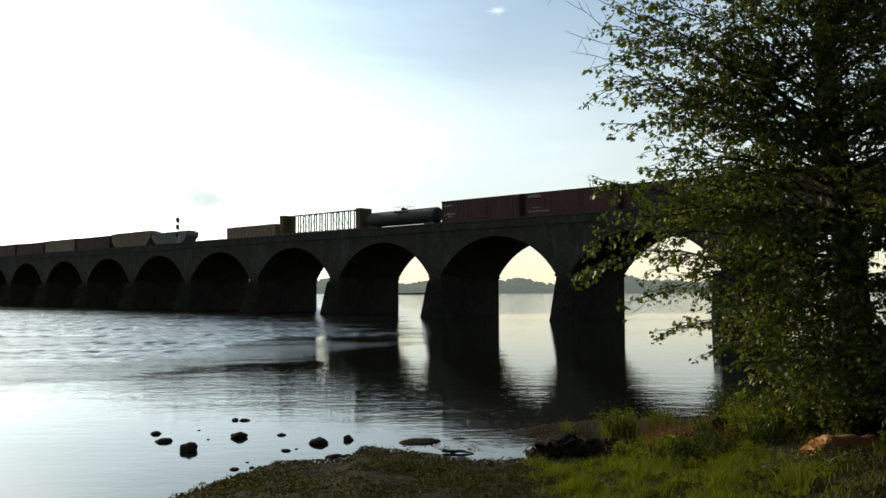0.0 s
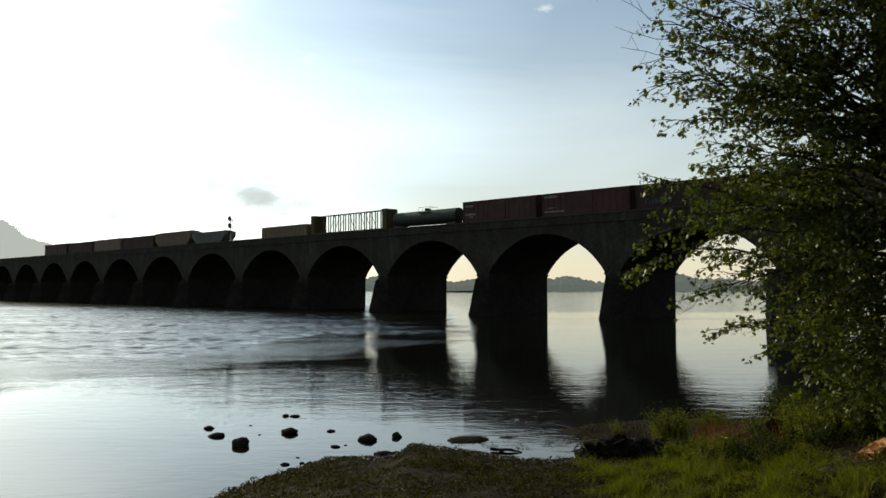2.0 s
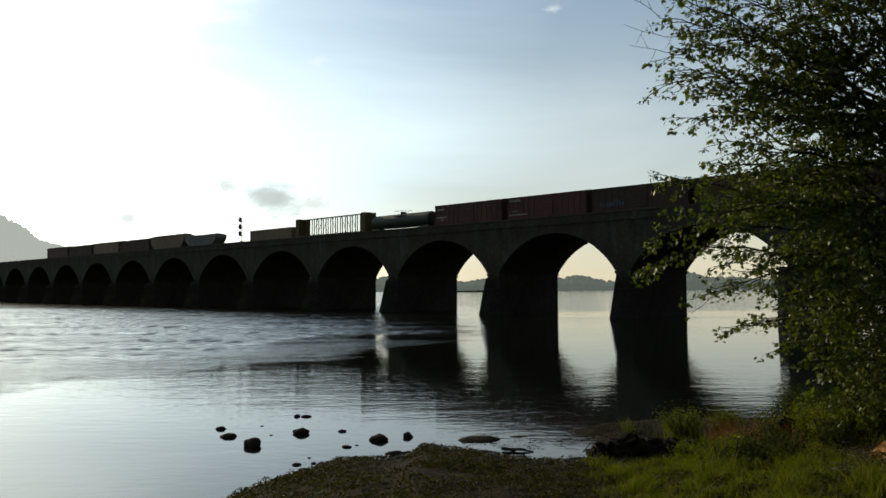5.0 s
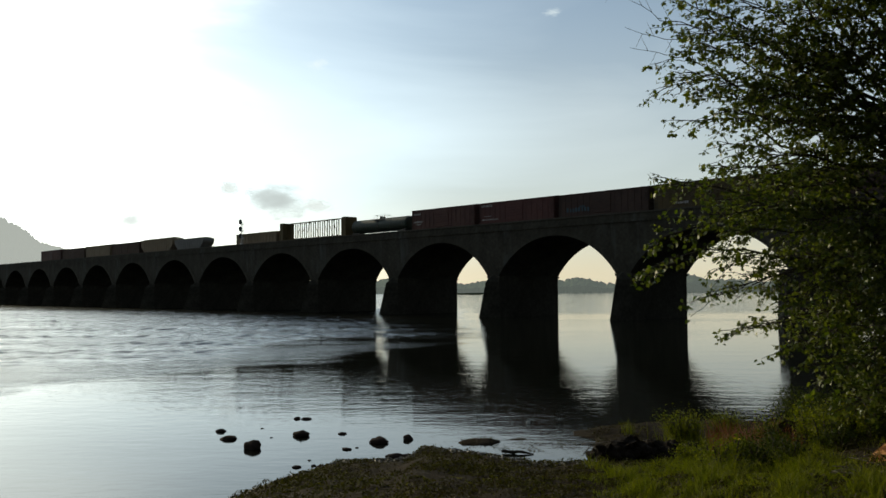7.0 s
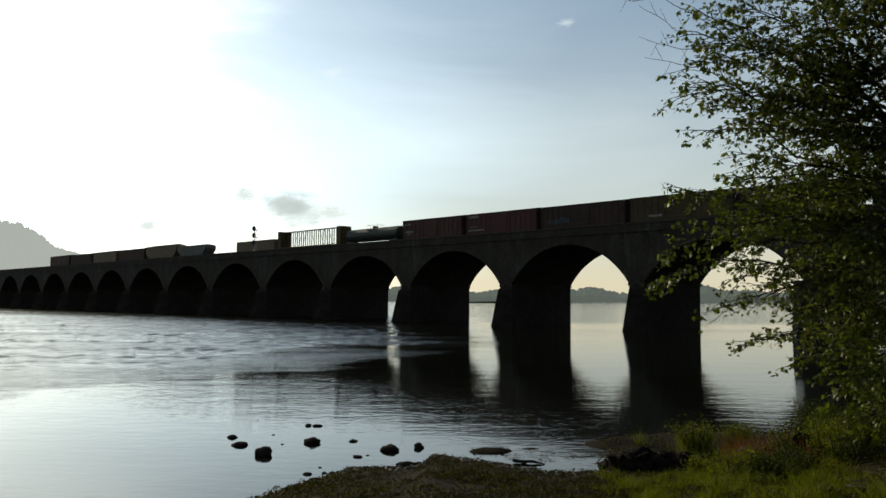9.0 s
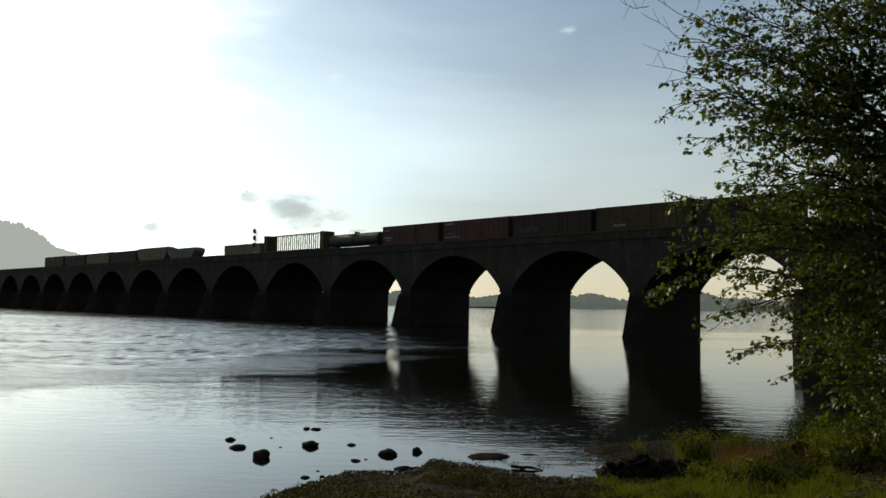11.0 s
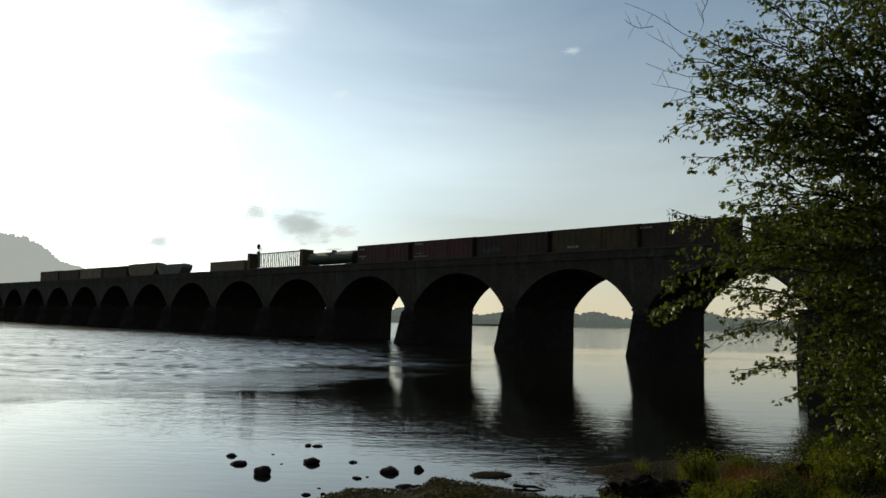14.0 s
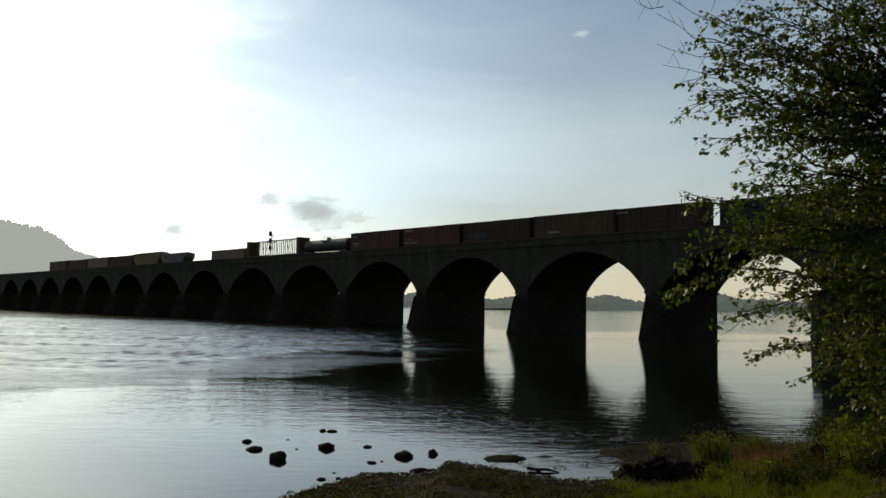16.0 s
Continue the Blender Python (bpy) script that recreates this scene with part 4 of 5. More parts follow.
def cloud_material(name, colour, seed, thick=0.85):
    """Thin vapour: mottled see-through body that thins out to its rim."""
    m = bpy.data.materials.new(name)
    m.use_nodes = True
    nt = m.node_tree
    N, L = nt.nodes, nt.links
    N.remove(N["Principled BSDF"])
    tc = N.new("ShaderNodeTexCoord")
    mp = N.new("ShaderNodeMapping")
    mp.inputs["Location"].default_value = (seed, seed * 2, 0)
    L.new(tc.outputs["Generated"], mp.inputs["Vector"])
    n = N.new("ShaderNodeTexNoise")
    n.inputs["Scale"].default_value, n.inputs["Detail"].default_value = 3.4, 9
    n.inputs["Roughness"].default_value = 0.62
    L.new(mp.outputs[0], n.inputs["Vector"])
    off = N.new("ShaderNodeVectorMath")
    off.operation = "DISTANCE"
    off.inputs[1].default_value = (0.5, 0.0, 0.5)
    flat = N.new("ShaderNodeVectorMath")
    flat.operation = "MULTIPLY"
    flat.inputs[1].default_value = (1, 0, 1)
    L.new(tc.outputs["Generated"], flat.inputs[0])
    L.new(flat.outputs[0], off.inputs[0])
    fall = N.new("ShaderNodeMapRange")
    fall.inputs["From Min"].default_value, fall.inputs["From Max"].default_value = 0.05, 0.5
    fall.inputs["To Min"].default_value, fall.inputs["To Max"].default_value = 0.26, -0.30
    L.new(off.outputs["Value"], fall.inputs["Value"])
    s = N.new("ShaderNodeMath")
    L.new(n.outputs["Fac"], s.inputs[0])
    L.new(fall.outputs[0], s.inputs[1])
    r = N.new("ShaderNodeMapRange")
    r.interpolation_type = "SMOOTHSTEP"
    r.inputs["From Min"].default_value, r.inputs["From Max"].default_value = 0.45, 0.86
    r.inputs["To Max"].default_value = thick
    L.new(s.outputs[0], r.inputs["Value"])
    # the vapour isn't lit: its daylight brightness is given as emission
    e, t, mx = N.new("ShaderNodeEmission"), N.new("ShaderNodeBsdfTransparent"), N.new("ShaderNodeMixShader")
    e.inputs["Color"].default_value = (*colour, 1)
    L.new(r.outputs[0], mx.inputs[0])
    L.new(t.outputs[0], mx.inputs[1])
    L.new(e.outputs[0], mx.inputs[2])
    L.new(mx.outputs[0], N["Material Output"].inputs["Surface"])
    return m


CLOUDS = []


def build_clouds():
    pale, grey, white = (1.16, 1.14, 1.11), (0.80, 0.80, 0.79), (1.34, 1.34, 1.34)
    # start, drift over the clip, width, height, colour
    for i, (p, d, w, h, c) in enumerate((
            ((-730, 3429, 378), (76, 12, 10), 560, 250, grey), ((-560, 3440, 350), (76, 12, 10), 240, 100, pale),
            ((-1275, 3286, 290), (70, 20, 8), 210, 110, pale), ((-905, 3397, 425), (64, 12, 8), 200, 110, pale),
            ((475, 3467, 1195), (-22, 3, -36), 150, 56, white), ((-522, 3461, 972), (-8, 0, -20), 190, 90, white))):
        bm = bmesh.new()
        bmesh.ops.create_icosphere(bm, subdivisions=3, radius=1)
        for v in bm.verts:
            v.co = Vector((v.co.x * w / 2, v.co.y * 14, v.co.z * h / 2)) * (1 + 0.15 * noise.noise(v.co * 2 + Vector((i, 0, 0))))
        ob = part("cloud_backdrop", bm, cloud_material("cloud vapour", c, i * 1.37, 0.4 if c == white else 0.85), smooth=True)
        tagged(ob, "small grey morning cloud with frayed edges" if c != white else "thin white wisp of cloud", "cloud", kind="structure")
        CLOUDS.append((ob, Vector(p), Vector(d)))


# ---- bank ----
def stone_mesh(seed, sx, sy, sz, jag=0.0, fine=3):
    bm = bmesh.new()
    bmesh.ops.create_icosphere(bm, subdivisions=fine, radius=1)
    for v in bm.verts:
        k = 1 + 0.28 * noise.noise(v.co * 1.1 + Vector((seed * 7.3, 0, 0))) + 0.10 * noise.noise(v.co * 3.0 + Vector((0, seed * 3.1, 0)))
        k += jag * (abs(noise.noise(v.co * 1.7 + Vector((seed, seed, 0)))) - 0.2)
        c = v.co * k
        v.co = Vector((c.x * sx, c.y * sy, c.z * sz))
    return mesh_of(bm, "river_stone")


def build_stones():
    # x, y, half sizes, sunk centre
    for i, (x, y, sx, sy, sz, z) in enumerate((
            (-6.62, 24.9, .17, .12, .10, .02), (-6.05, 23.6, .25, .18, .13, .01), (-5.07, 22.25, .24, .22, .25, .06), (-4.1, 24.1, .26, .2, .16, .05),
            (-4.77, 27.25, .11, .09, .08, .02), (-4.46, 27.2, .17, .1, .07, .02), (-1.76, 22.95, .25, .2, .18, .05), (-1.0, 23.4, .15, .13, .16, .03),
            (-2.95, 24.35, .12, .1, .07, .01), (-2.55, 22.0, .14, .09, .06, .01), (-3.48, 19.8, .11, .08, .06, .01), (-3.1, 19.95, .06, .05, .05, .0),
            (-3.2, 19.1, .12, .1, .09, .02), (-2.86, 19.65, .15, .1, .1, .03), (-1.24, 20.85, .24, .16, .12, .05), (-0.9, 20.95, .2, .14, .09, .03),
            (-5.5, 25.4, .06, .05, .03, .0), (-4.9, 23.8, .05, .04, .03, .0), (-2.3, 22.2, .05, .04, .03, .0), (-3.3, 20.6, .05, .04, .03, .0))):
        ob = part("river_stone", stone_mesh(i + 1, sx * 0.95, sy, sz * 0.72, 0.25), M["rock"], smooth=True)
        ob.location, ob.rotation_euler = (x, y, z * 0.6), (0, 0, 0.5 * math.sin(i * 1.9))
        tagged(ob, "dark wet stone lying in shallow river water", "stone", "stones in the river")
    rng = random.Random(5)
    for i in range(105):
        near = i < 62
        u = rng.random()
        x = 3.75 + 1.75 * u + rng.gauss(0, 0.12) if near else rng.uniform(3.6, 6.6)
        y = 19.75 + 0.35 * u + abs(rng.gauss(0, 0.55)) if near else rng.uniform(19.7, 21.3) + 0.45 * (x - 3.7)
        s = rng.choice((0.06, 0.08, 0.11, 0.14, 0.2)) if near else rng.choice((0.04, 0.06, 0.09, 0.11))
        heap = 0.30 * math.exp(-((x - 4.25) / 0.42) ** 2 - ((y - 20.3) / 0.6) ** 2) * rng.uniform(0.1, 1)
        ob = part("bank_stone", stone_mesh(40 + i, s * rng.uniform(1.1, 1.9), s, s * rng.uniform(0.45, 0.85), 0.9, 2), M["wet_rock"])
        ob.location, ob.rotation_euler = (x, y, max(gz(x, y), 0.0) + s * 0.22 + heap), (rng.uniform(-0.5, 0.5), rng.uniform(-0.6, 0.6), rng.uniform(0, 6))
        tagged(ob, "dark wet stone heaped on the muddy shore", "stone", "stones on the shore")
    for i, (x, y, a, b, c) in enumerate(((3.95, 19.75, 0.345, 0.253, 0.23), (4.35, 20.1, 0.414, 0.299, 0.299), (4.25, 19.7, 0.23, 0.184, 0.149), (4.75, 20.15, 0.345, 0.276, 0.253),
                                         (5.05, 20.6, 0.299, 0.23, 0.207), (5.4, 20.35, 0.391, 0.253, 0.196), (4.6, 20.7, 0.276, 0.23, 0.276), (5.7, 20.9, 0.276, 0.207, 0.184), (4.15, 20.6, 0.253, 0.207, 0.184))):
        ob = part("bank_stone", stone_mesh(300 + i, a, b, c * 1.15, 0.8, 3), M["wet_rock"])
        ob.location, ob.rotation_euler = (x, y, max(gz(x, y), 0.0) + c * 0.35), (0.4 * math.sin(i * 2.1), 0.35 * math.cos(i * 1.3), i * 1.1)
        tagged(ob, "large angular dark wet stone on the muddy shore", "stone", "stones on the shore")
    for i in range(16):
        x, y = rng.uniform(3.5, 6.0), rng.uniform(19.9, 21.6)
        st = part("driftwood_stick", mesh_of_stick(70 + i, rng.uniform(0.4, 1.1)), M["bark" if i % 3 else "stick"])
        st.location, st.rotation_euler = (x, y, max(gz(x, y), 0.0) + rng.uniform(0.03, 0.16)), (0, rng.uniform(-0.25, 0.25), rng.uniform(0, 3.14))
        tagged(st, "dark driftwood stick stranded among the shore stones", "driftwood", "stranded sticks")


def leaf_cloud(name, centres, normals, sizes, shape, rng, droop=0.5, tips=None):
    """Many small lobed leaves as one mesh: shape is a fan outline in the leaf's own plane."""
    n = len(centres)
    shape = np.array(shape, float)
    k = len(shape)
    t = rng.normal(size=(n, 3)) if tips is None else tips      # the way that the leaf's tip points
    nrm = normals + 0.0
    nrm /= np.linalg.norm(nrm, axis=1)[:, None]
    ax = np.cross(nrm, t)
    ax /= np.linalg.norm(ax, axis=1)[:, None]
    ay = np.cross(ax, nrm)
    pts = centres[:, None, :] + sizes[:, None, None] * (shape[None, :, 0, None] * ax[:, None, :] + shape[None, :, 1, None] * ay[:, None, :]
                                                      - (droop * (shape[None, :, 0, None] ** 2 + shape[None, :, 1, None] ** 2)) * nrm[:, None, :] * 0.5)
    me = bpy.data.meshes.new(name)
    me.vertices.add(n * k)
    me.vertices.foreach_set("co", pts.reshape(-1))
    me.loops.add(n * k)
    me.loops.foreach_set("vertex_index", np.arange(n * k))
    me.polygons.add(n)
    me.polygons.foreach_set("loop_start", np.arange(n) * k)
    me.polygons.foreach_set("loop_total", np.full(n, k))
    me.update(calc_edges=True)
    return me


MAPLE = [(0, -0.5), (0.15, -0.30), (0.40, -0.30), (0.27, -0.06), (0.47, 0.20), (0.23, 0.22), (0.14, 0.42), (0, 0.66),
         (-0.13, 0.40), (-0.22, 0.22), (-0.45, 0.24), (-0.26, -0.06), (-0.38, -0.28), (-0.14, -0.29)]
OVAL = [(0, -0.5), (0.2, -0.2), (0.24, 0.1), (0, 0.55), (-0.24, 0.1), (-0.2, -0.2)]


def tube(bm, pts, radii, n=7):
    rings = []
    for i, (p, r) in enumerate(zip(pts, radii)):
        d = (pts[min(i + 1, len(pts) - 1)] - pts[max(i - 1, 0)]).normalized()
        q = d.to_track_quat("Z", "Y")
        rings.append([bm.verts.new(p + q @ Vector((r * math.cos(6.2832 * j / n), r * math.sin(6.2832 * j / n), 0))) for j in range(n)])
    for a, b in zip(rings, rings[1:]):
        for j in range(n):
            bm.faces.new((a[j], a[(j + 1) % n], b[(j + 1) % n], b[j]))
    bm.faces.new(rings[-1])


def limb_path(a, b, lift, seed, steps=10, wander=0.18):
    a, b = Vector(a), Vector(b)
    out = []
    for i in range(steps + 1):
        t = i / steps
        p = a.lerp(b, t) + Vector((0, 0, lift * 4 * t * (1 - t)))
        w = wander * (b - a).length * t * (1 - t)
        p += Vector((noise.noise(Vector((seed, t * 3, 0))), noise.noise(Vector((seed, t * 3, 5))), noise.noise(Vector((seed, t * 3, 9))))) * w
        out.append(p)
    return out


def mesh_of_stick(i, ln):
    bm = bmesh.new()
    q = limb_path((-ln / 2, 0, 0), (ln / 2, 0, 0.03), 0.02, 50 + i, 6)
    tube(bm, q, [0.016, 0.015, 0.013, 0.012, 0.010, 0.008, 0.005], 6)
    tube(bm, limb_path(q[3], q[3] + Vector((0.12, 0.14, 0.03)), 0, i, 3), [0.008, 0.007, 0.005, 0.003], 5)
    return mesh_of(bm, "stick")


TRUNK = Vector((8.9, 15.2, 0))


def build_maple():
    rng = np.random.default_rng(11)
    base = Vector((TRUNK.x, TRUNK.y, gz(TRUNK.x, TRUNK.y) - 0.2))
    tree = thing("maple_tree", "leafy silver maple leaning over the river bank", "tree")
    bm = bmesh.new()
    spine = [base + Vector((0.10 * math.sin(i * 0.8) - 0.05 * i, 0.07 * math.sin(i * 1.3), i * 1.15)) for i in range(13)]
    tube(bm, spine, [0.36 - 0.022 * i + (0.06 if i == 0 else 0) for i in range(13)], 14)
    part("trunk", bm, M["bark"], tree, smooth=True)
    # tip x, y, z, height at the trunk, leaf density of each limb that reaches over the water
    LIMBS = [(3.75, 13.5, 9.05, 7.0, 1), (4.5, 13.2, 9.75, 7.6, 1), (4.4, 13.7, 8.6, 7.0, 0.9), (5.3, 13.6, 10.2, 8.4, 1), (3.45, 13.5, 7.5, 7.1, 0.8),
             (4.0, 13.3, 8.15, 7.0, 0.8), (4.2, 13.4, 7.33, 6.9, 0.8), (4.45, 13.3, 7.05, 6.5, 0.9), (3.65, 13.5, 6.95, 6.3, 0.22), (4.45, 13.6, 6.6, 6.0, 0.9),
             (4.35, 13.5, 6.15, 5.8, 0.9), (3.5, 13.5, 5.9, 5.5, 0.9), (4.2, 13.2, 5.6, 5.4, 1), (3.3, 13.5, 4.95, 5.6, 0.9), (4.3, 13.0, 4.95, 5.3, 1),
             (3.1, 13.5, 4.45, 5.0, 0.8), (4.2, 13.4, 4.4, 4.9, 0.7), (3.95, 13.3, 3.95, 4.7, 0.6), (4.45, 13.4, 3.35, 4.3, 0.6), (5.0, 13.7, 4.2, 4.6, 0.6),
             (5.3, 13.2, 3.9, 4.4, 0.9), (5.5, 13.5, 3.1, 3.8, 1), (5.7, 13.0, 2.6, 3.2, 1), (5.2, 14.0, 5.3, 5.2, 1), (5.1, 12.9, 6.1, 5.8, 1),
             (5.3, 13.2, 6.9, 6.4, 1), (5.4, 13.9, 7.6, 6.9, 1), (5.6, 13.1, 9.2, 7.8, 1), (6.3, 13.3, 9.9, 8.4, 1.2), (5.9, 13.8, 8.5, 7.4, 0.9),
             (3.75, 13.3, 8.55, 7.1, 1), (3.8, 13.6, 8.1, 7.2, 1), (4.2, 13.4, 8.8, 7.3, 1), (4.45, 13.5, 9.2, 7.5, 1), (3.85, 13.5, 7.8, 6.9, 0.9), (4.9, 13.2, 8.3, 7.0, 0.8),
             (4.9, 13.6, 9.0, 7.5, 0.9), (5.0, 13.3, 7.3, 6.7, 0.9), (5.0, 13.5, 6.5, 6.0, 0.9), (4.7, 13.2, 5.95, 5.6, 0.9), (4.0, 13.1, 5.3, 5.6, 0.8), (5.6, 13.4, 4.3, 4.6, 1),
             (6.0, 13.2, 3.4, 3.9, 1), (6.1, 12.8, 2.9, 3.3, 1), (6.2, 13.6, 3.9, 4.2, 1), (6.3, 13.0, 2.3, 2.8, 1), (6.0, 12.6, 4.6, 4.7, 1), (5.6, 13.0, 5.2, 5.2, 1)]
    centres, normals, tips = [], [], []
    twigs = bmesh.new()
    UP = Vector((0, 0, 1))

    def leaf(p, out):
        """One leaf hung on a short stalk at p, pointing out and down."""
        t = Vector(rng.normal(size=3)) * 0.42 + out * 0.65 - UP * rng.uniform(0.2, 0.95)
        t.normalize()
        n = Vector(rng.normal(size=3)) * 0.55 + UP * 0.55 + out * 0.3
        centres.append(np.array(p + t * rng.uniform(0.05, 0.10)))
        normals.append(np.array(n))
        tips.append(np.array(t))

    def sprig(p, d, ln, dens):
        """A leafy twig: opposite pairs of leaves, and a tuft at its end."""
        q = limb_path(p, p + d * ln - UP * 0.12 * ln, 0.05 * ln, rng.uniform(0, 99), 3)
        tube(twigs, q, [0.006, 0.005, 0.004, 0.003], 4)
        side = d.cross(UP)
        side = side.normalized() if side.length > 0.1 else Vector((1, 0, 0))
        for m in range(max(1, int(ln / 0.085 * dens))):
            u = min(0.99, 0.3 + 0.7 * (m + rng.uniform(0, 1)) / max(1, ln / 0.085 * dens)) * 3
            c = q[int(u)].lerp(q[int(u) + 1], u - int(u))
            for sg in (-1, 1):
                if rng.random() < 0.88:
                    leaf(c, (side * sg + d * 0.5).normalized())
        for _ in range(3):
            leaf(q[-1], d)

    def limb(tip, dens, k, h=None):
        tip = Vector(tip)
        if k >= 60:                                         # inner limbs keep back from the open water
            if tip.z < 4.2:
                tip.x = max(tip.x, 6.2)
            if tip.y < 17:
                tip.x = max(tip.x, 5.6 + 0.5 * math.sin(k * 2.4))
        if h is None:
            h = max(1.2, min(11.5, tip.z * 0.85 + 0.6))
        f = (h - base.z) / 1.15
        i = max(0, min(11, int(f)))
        start = spine[i].lerp(spine[i + 1], max(0, min(1, f - i)))
        tip = start.lerp(tip, 0.955)
        path = limb_path(start, tip, 0.22 if k >= 60 else 0.12, k * 1.7, wander=0.42)
        bm = bmesh.new()
        L = (tip - start).length
        tube(bm, path, [0.0078 * L * (1 - 0.93 * t / 10) ** 1.3 + 0.004 for t in range(11)], 7)
        part("limb", bm, M["bark"], tree, smooth=True)
        count = int(L * (5.5 if k < 60 else 4.5))
        for s in range(count):
            t = 0.24 + 0.74 * (s + rng.uniform(0, 1)) / count
            u = min(t, 0.999) * 10
            p = path[int(u)].lerp(path[int(u) + 1], u - int(u))
            along = (path[min(int(u) + 1, 10)] - path[int(u)]).normalized()
            side = along.cross(UP).normalized() * (1 if s % 2 else -1)
            d = (along * 0.8 + side * rng.uniform(0.3, 0.9) + UP * rng.normal() * 0.30).normalized()
            ln = rng.uniform(0.3, 0.75) * (1.35 - 0.75 * t) * (1.0 if dens > 0.5 else 0.45)
            q = limb_path(p, p + d * ln - UP * 0.10 * ln, 0.06 * ln, rng.uniform(0, 99), 4)
            tube(twigs, q, [0.011, 0.009, 0.007, 0.005, 0.004], 4)
            for m in range(max(1, int(1 + ln * 3.6))):
                if rng.random() > 0.35 + 0.65 * dens:
                    continue
                v = min(0.999, rng.uniform(0.25, 1.0)) * 4
                c = q[int(v)].lerp(q[int(v) + 1], v - int(v))
                e = (d * 0.8 + Vector(rng.normal(size=3)) * 0.46).normalized()
                e.z *= 0.6
                sprig(c, e, rng.uniform(0.14, 0.34), min(1, dens))
            sprig(q[-1], d, rng.uniform(0.12, 0.26), min(1, dens))
        sprig(path[-1], (path[-1] - path[-2]).normalized(), 0.22, 1)

    for k, (x, y, z, h, dens) in enumerate(LIMBS):
        limb((x, y, z), dens, k, h)
    for k in range(72):                                     # the rest of the crown, round the trunk
        a, z = rng.uniform(0, 6.283), rng.uniform(2.2, 14.0)
        r = rng.uniform(1.2, 4.3) * (1 - 0.35 * max(0, z - 8) / 6)
        r = min(r, 2.6 if z < 4.5 else 9)
        limb((TRUNK.x + r * math.cos(a), TRUNK.y + r * math.sin(a) * 0.9, z), 1, 60 + k)
    for k in range(46):                                     # the side towards the open bank hangs densest
        a, z = rng.uniform(3.6, 5.3), rng.uniform(1.8, 12.5)
        r = rng.uniform(1.4, 4.0 if z > 4.5 else 2.8)
        limb((TRUNK.x + r * math.cos(a), TRUNK.y + r * math.sin(a), z), 1.2, 160 + k)
    for k in range(42):                                     # upper crown over the bank
        a, z = rng.uniform(3.9, 6.0), rng.uniform(6, 13.5)
        r = rng.uniform(0.9, 3.6)
        limb((TRUNK.x + r * math.cos(a), TRUNK.y + r * math.sin(a), z), 1.2, 260 + k)
    for k in range(38):                                     # low boughs that hang towards the grass
        limb((rng.uniform(6.1, 9.2), rng.uniform(12.2, 14.0), rng.uniform(1.9, 5.4)), 1.1, 400 + k)
    for k in range(16):                                     # the top of the crown over the shore
        limb((rng.uniform(5.6, 8.8), rng.uniform(12.6, 14.2), rng.uniform(8.5, 11.2)), 1, 540 + k)
    for k in range(22):                                     # boughs towards the open bank, high up
        limb((rng.uniform(6.8, 10.5), rng.uniform(12.0, 14.2), rng.uniform(4.6, 11.2)), 1.1, 450 + k)
    for k in range(26):                                     # boughs beside and behind the trunk
        limb((rng.uniform(9.4, 12.6), rng.uniform(12.6, 16.5), rng.uniform(2.6, 12.5)), 1.1, 500 + k)
    for k in range(22):                                     # and its landward side
        a, z = rng.uniform(-1.3, 1.0), rng.uniform(7, 13.5)
        r = rng.uniform(0.8, 3.2)
        limb((TRUNK.x + r * math.cos(a), TRUNK.y + r * math.sin(a), z), 1.2, 320 + k)
    tagged(part("fine_branching", twigs, M["bark"], tree), kind="stuff")
    n = len(centres)
    me = leaf_cloud("crown", np.array(centres), np.array(normals), rng.uniform(0.045, 0.100, n), MAPLE, rng, 1.1, np.array(tips))
    tagged(part("crown", me, M["leaf"], tree), kind="stuff")
    # dead bare twigs at the top of the reach
    for k, (a, b, lift) in enumerate((((4.6, 13.2, 8.2), (2.66, 13.54, 9.5), 0.10), ((3.12, 13.44, 9.07), (2.66, 13.54, 9.23), -0.08), ((4.2, 13.3, 8.35), (3.01, 13.47, 8.97), -0.05),
                                      ((4.2, 13.3, 8.2), (3.01, 13.47, 8.45), -0.08), ((4.2, 13.3, 7.95), (3.09, 13.45, 8.1), -0.03), ((4.0, 13.3, 9.6), (3.85, 13.3, 8.95), 0.0))):
        bm = bmesh.new()
        q = limb_path(a, b, lift, 200 + k, 8, wander=0.5)
        tube(bm, q, [0.008 - 0.0006 * i for i in range(9)], 5)
        for j in (3, 5, 6):
            tube(bm, limb_path(q[j], q[j] + Vector((-0.10, 0.05, 0.26 if (j + k) % 3 else -0.2)), 0, 31 * k + j, 4), [0.004, 0.0035, 0.003, 0.0025, 0.002], 4)
        part("dead_twig", bm, M["bark"], tree)


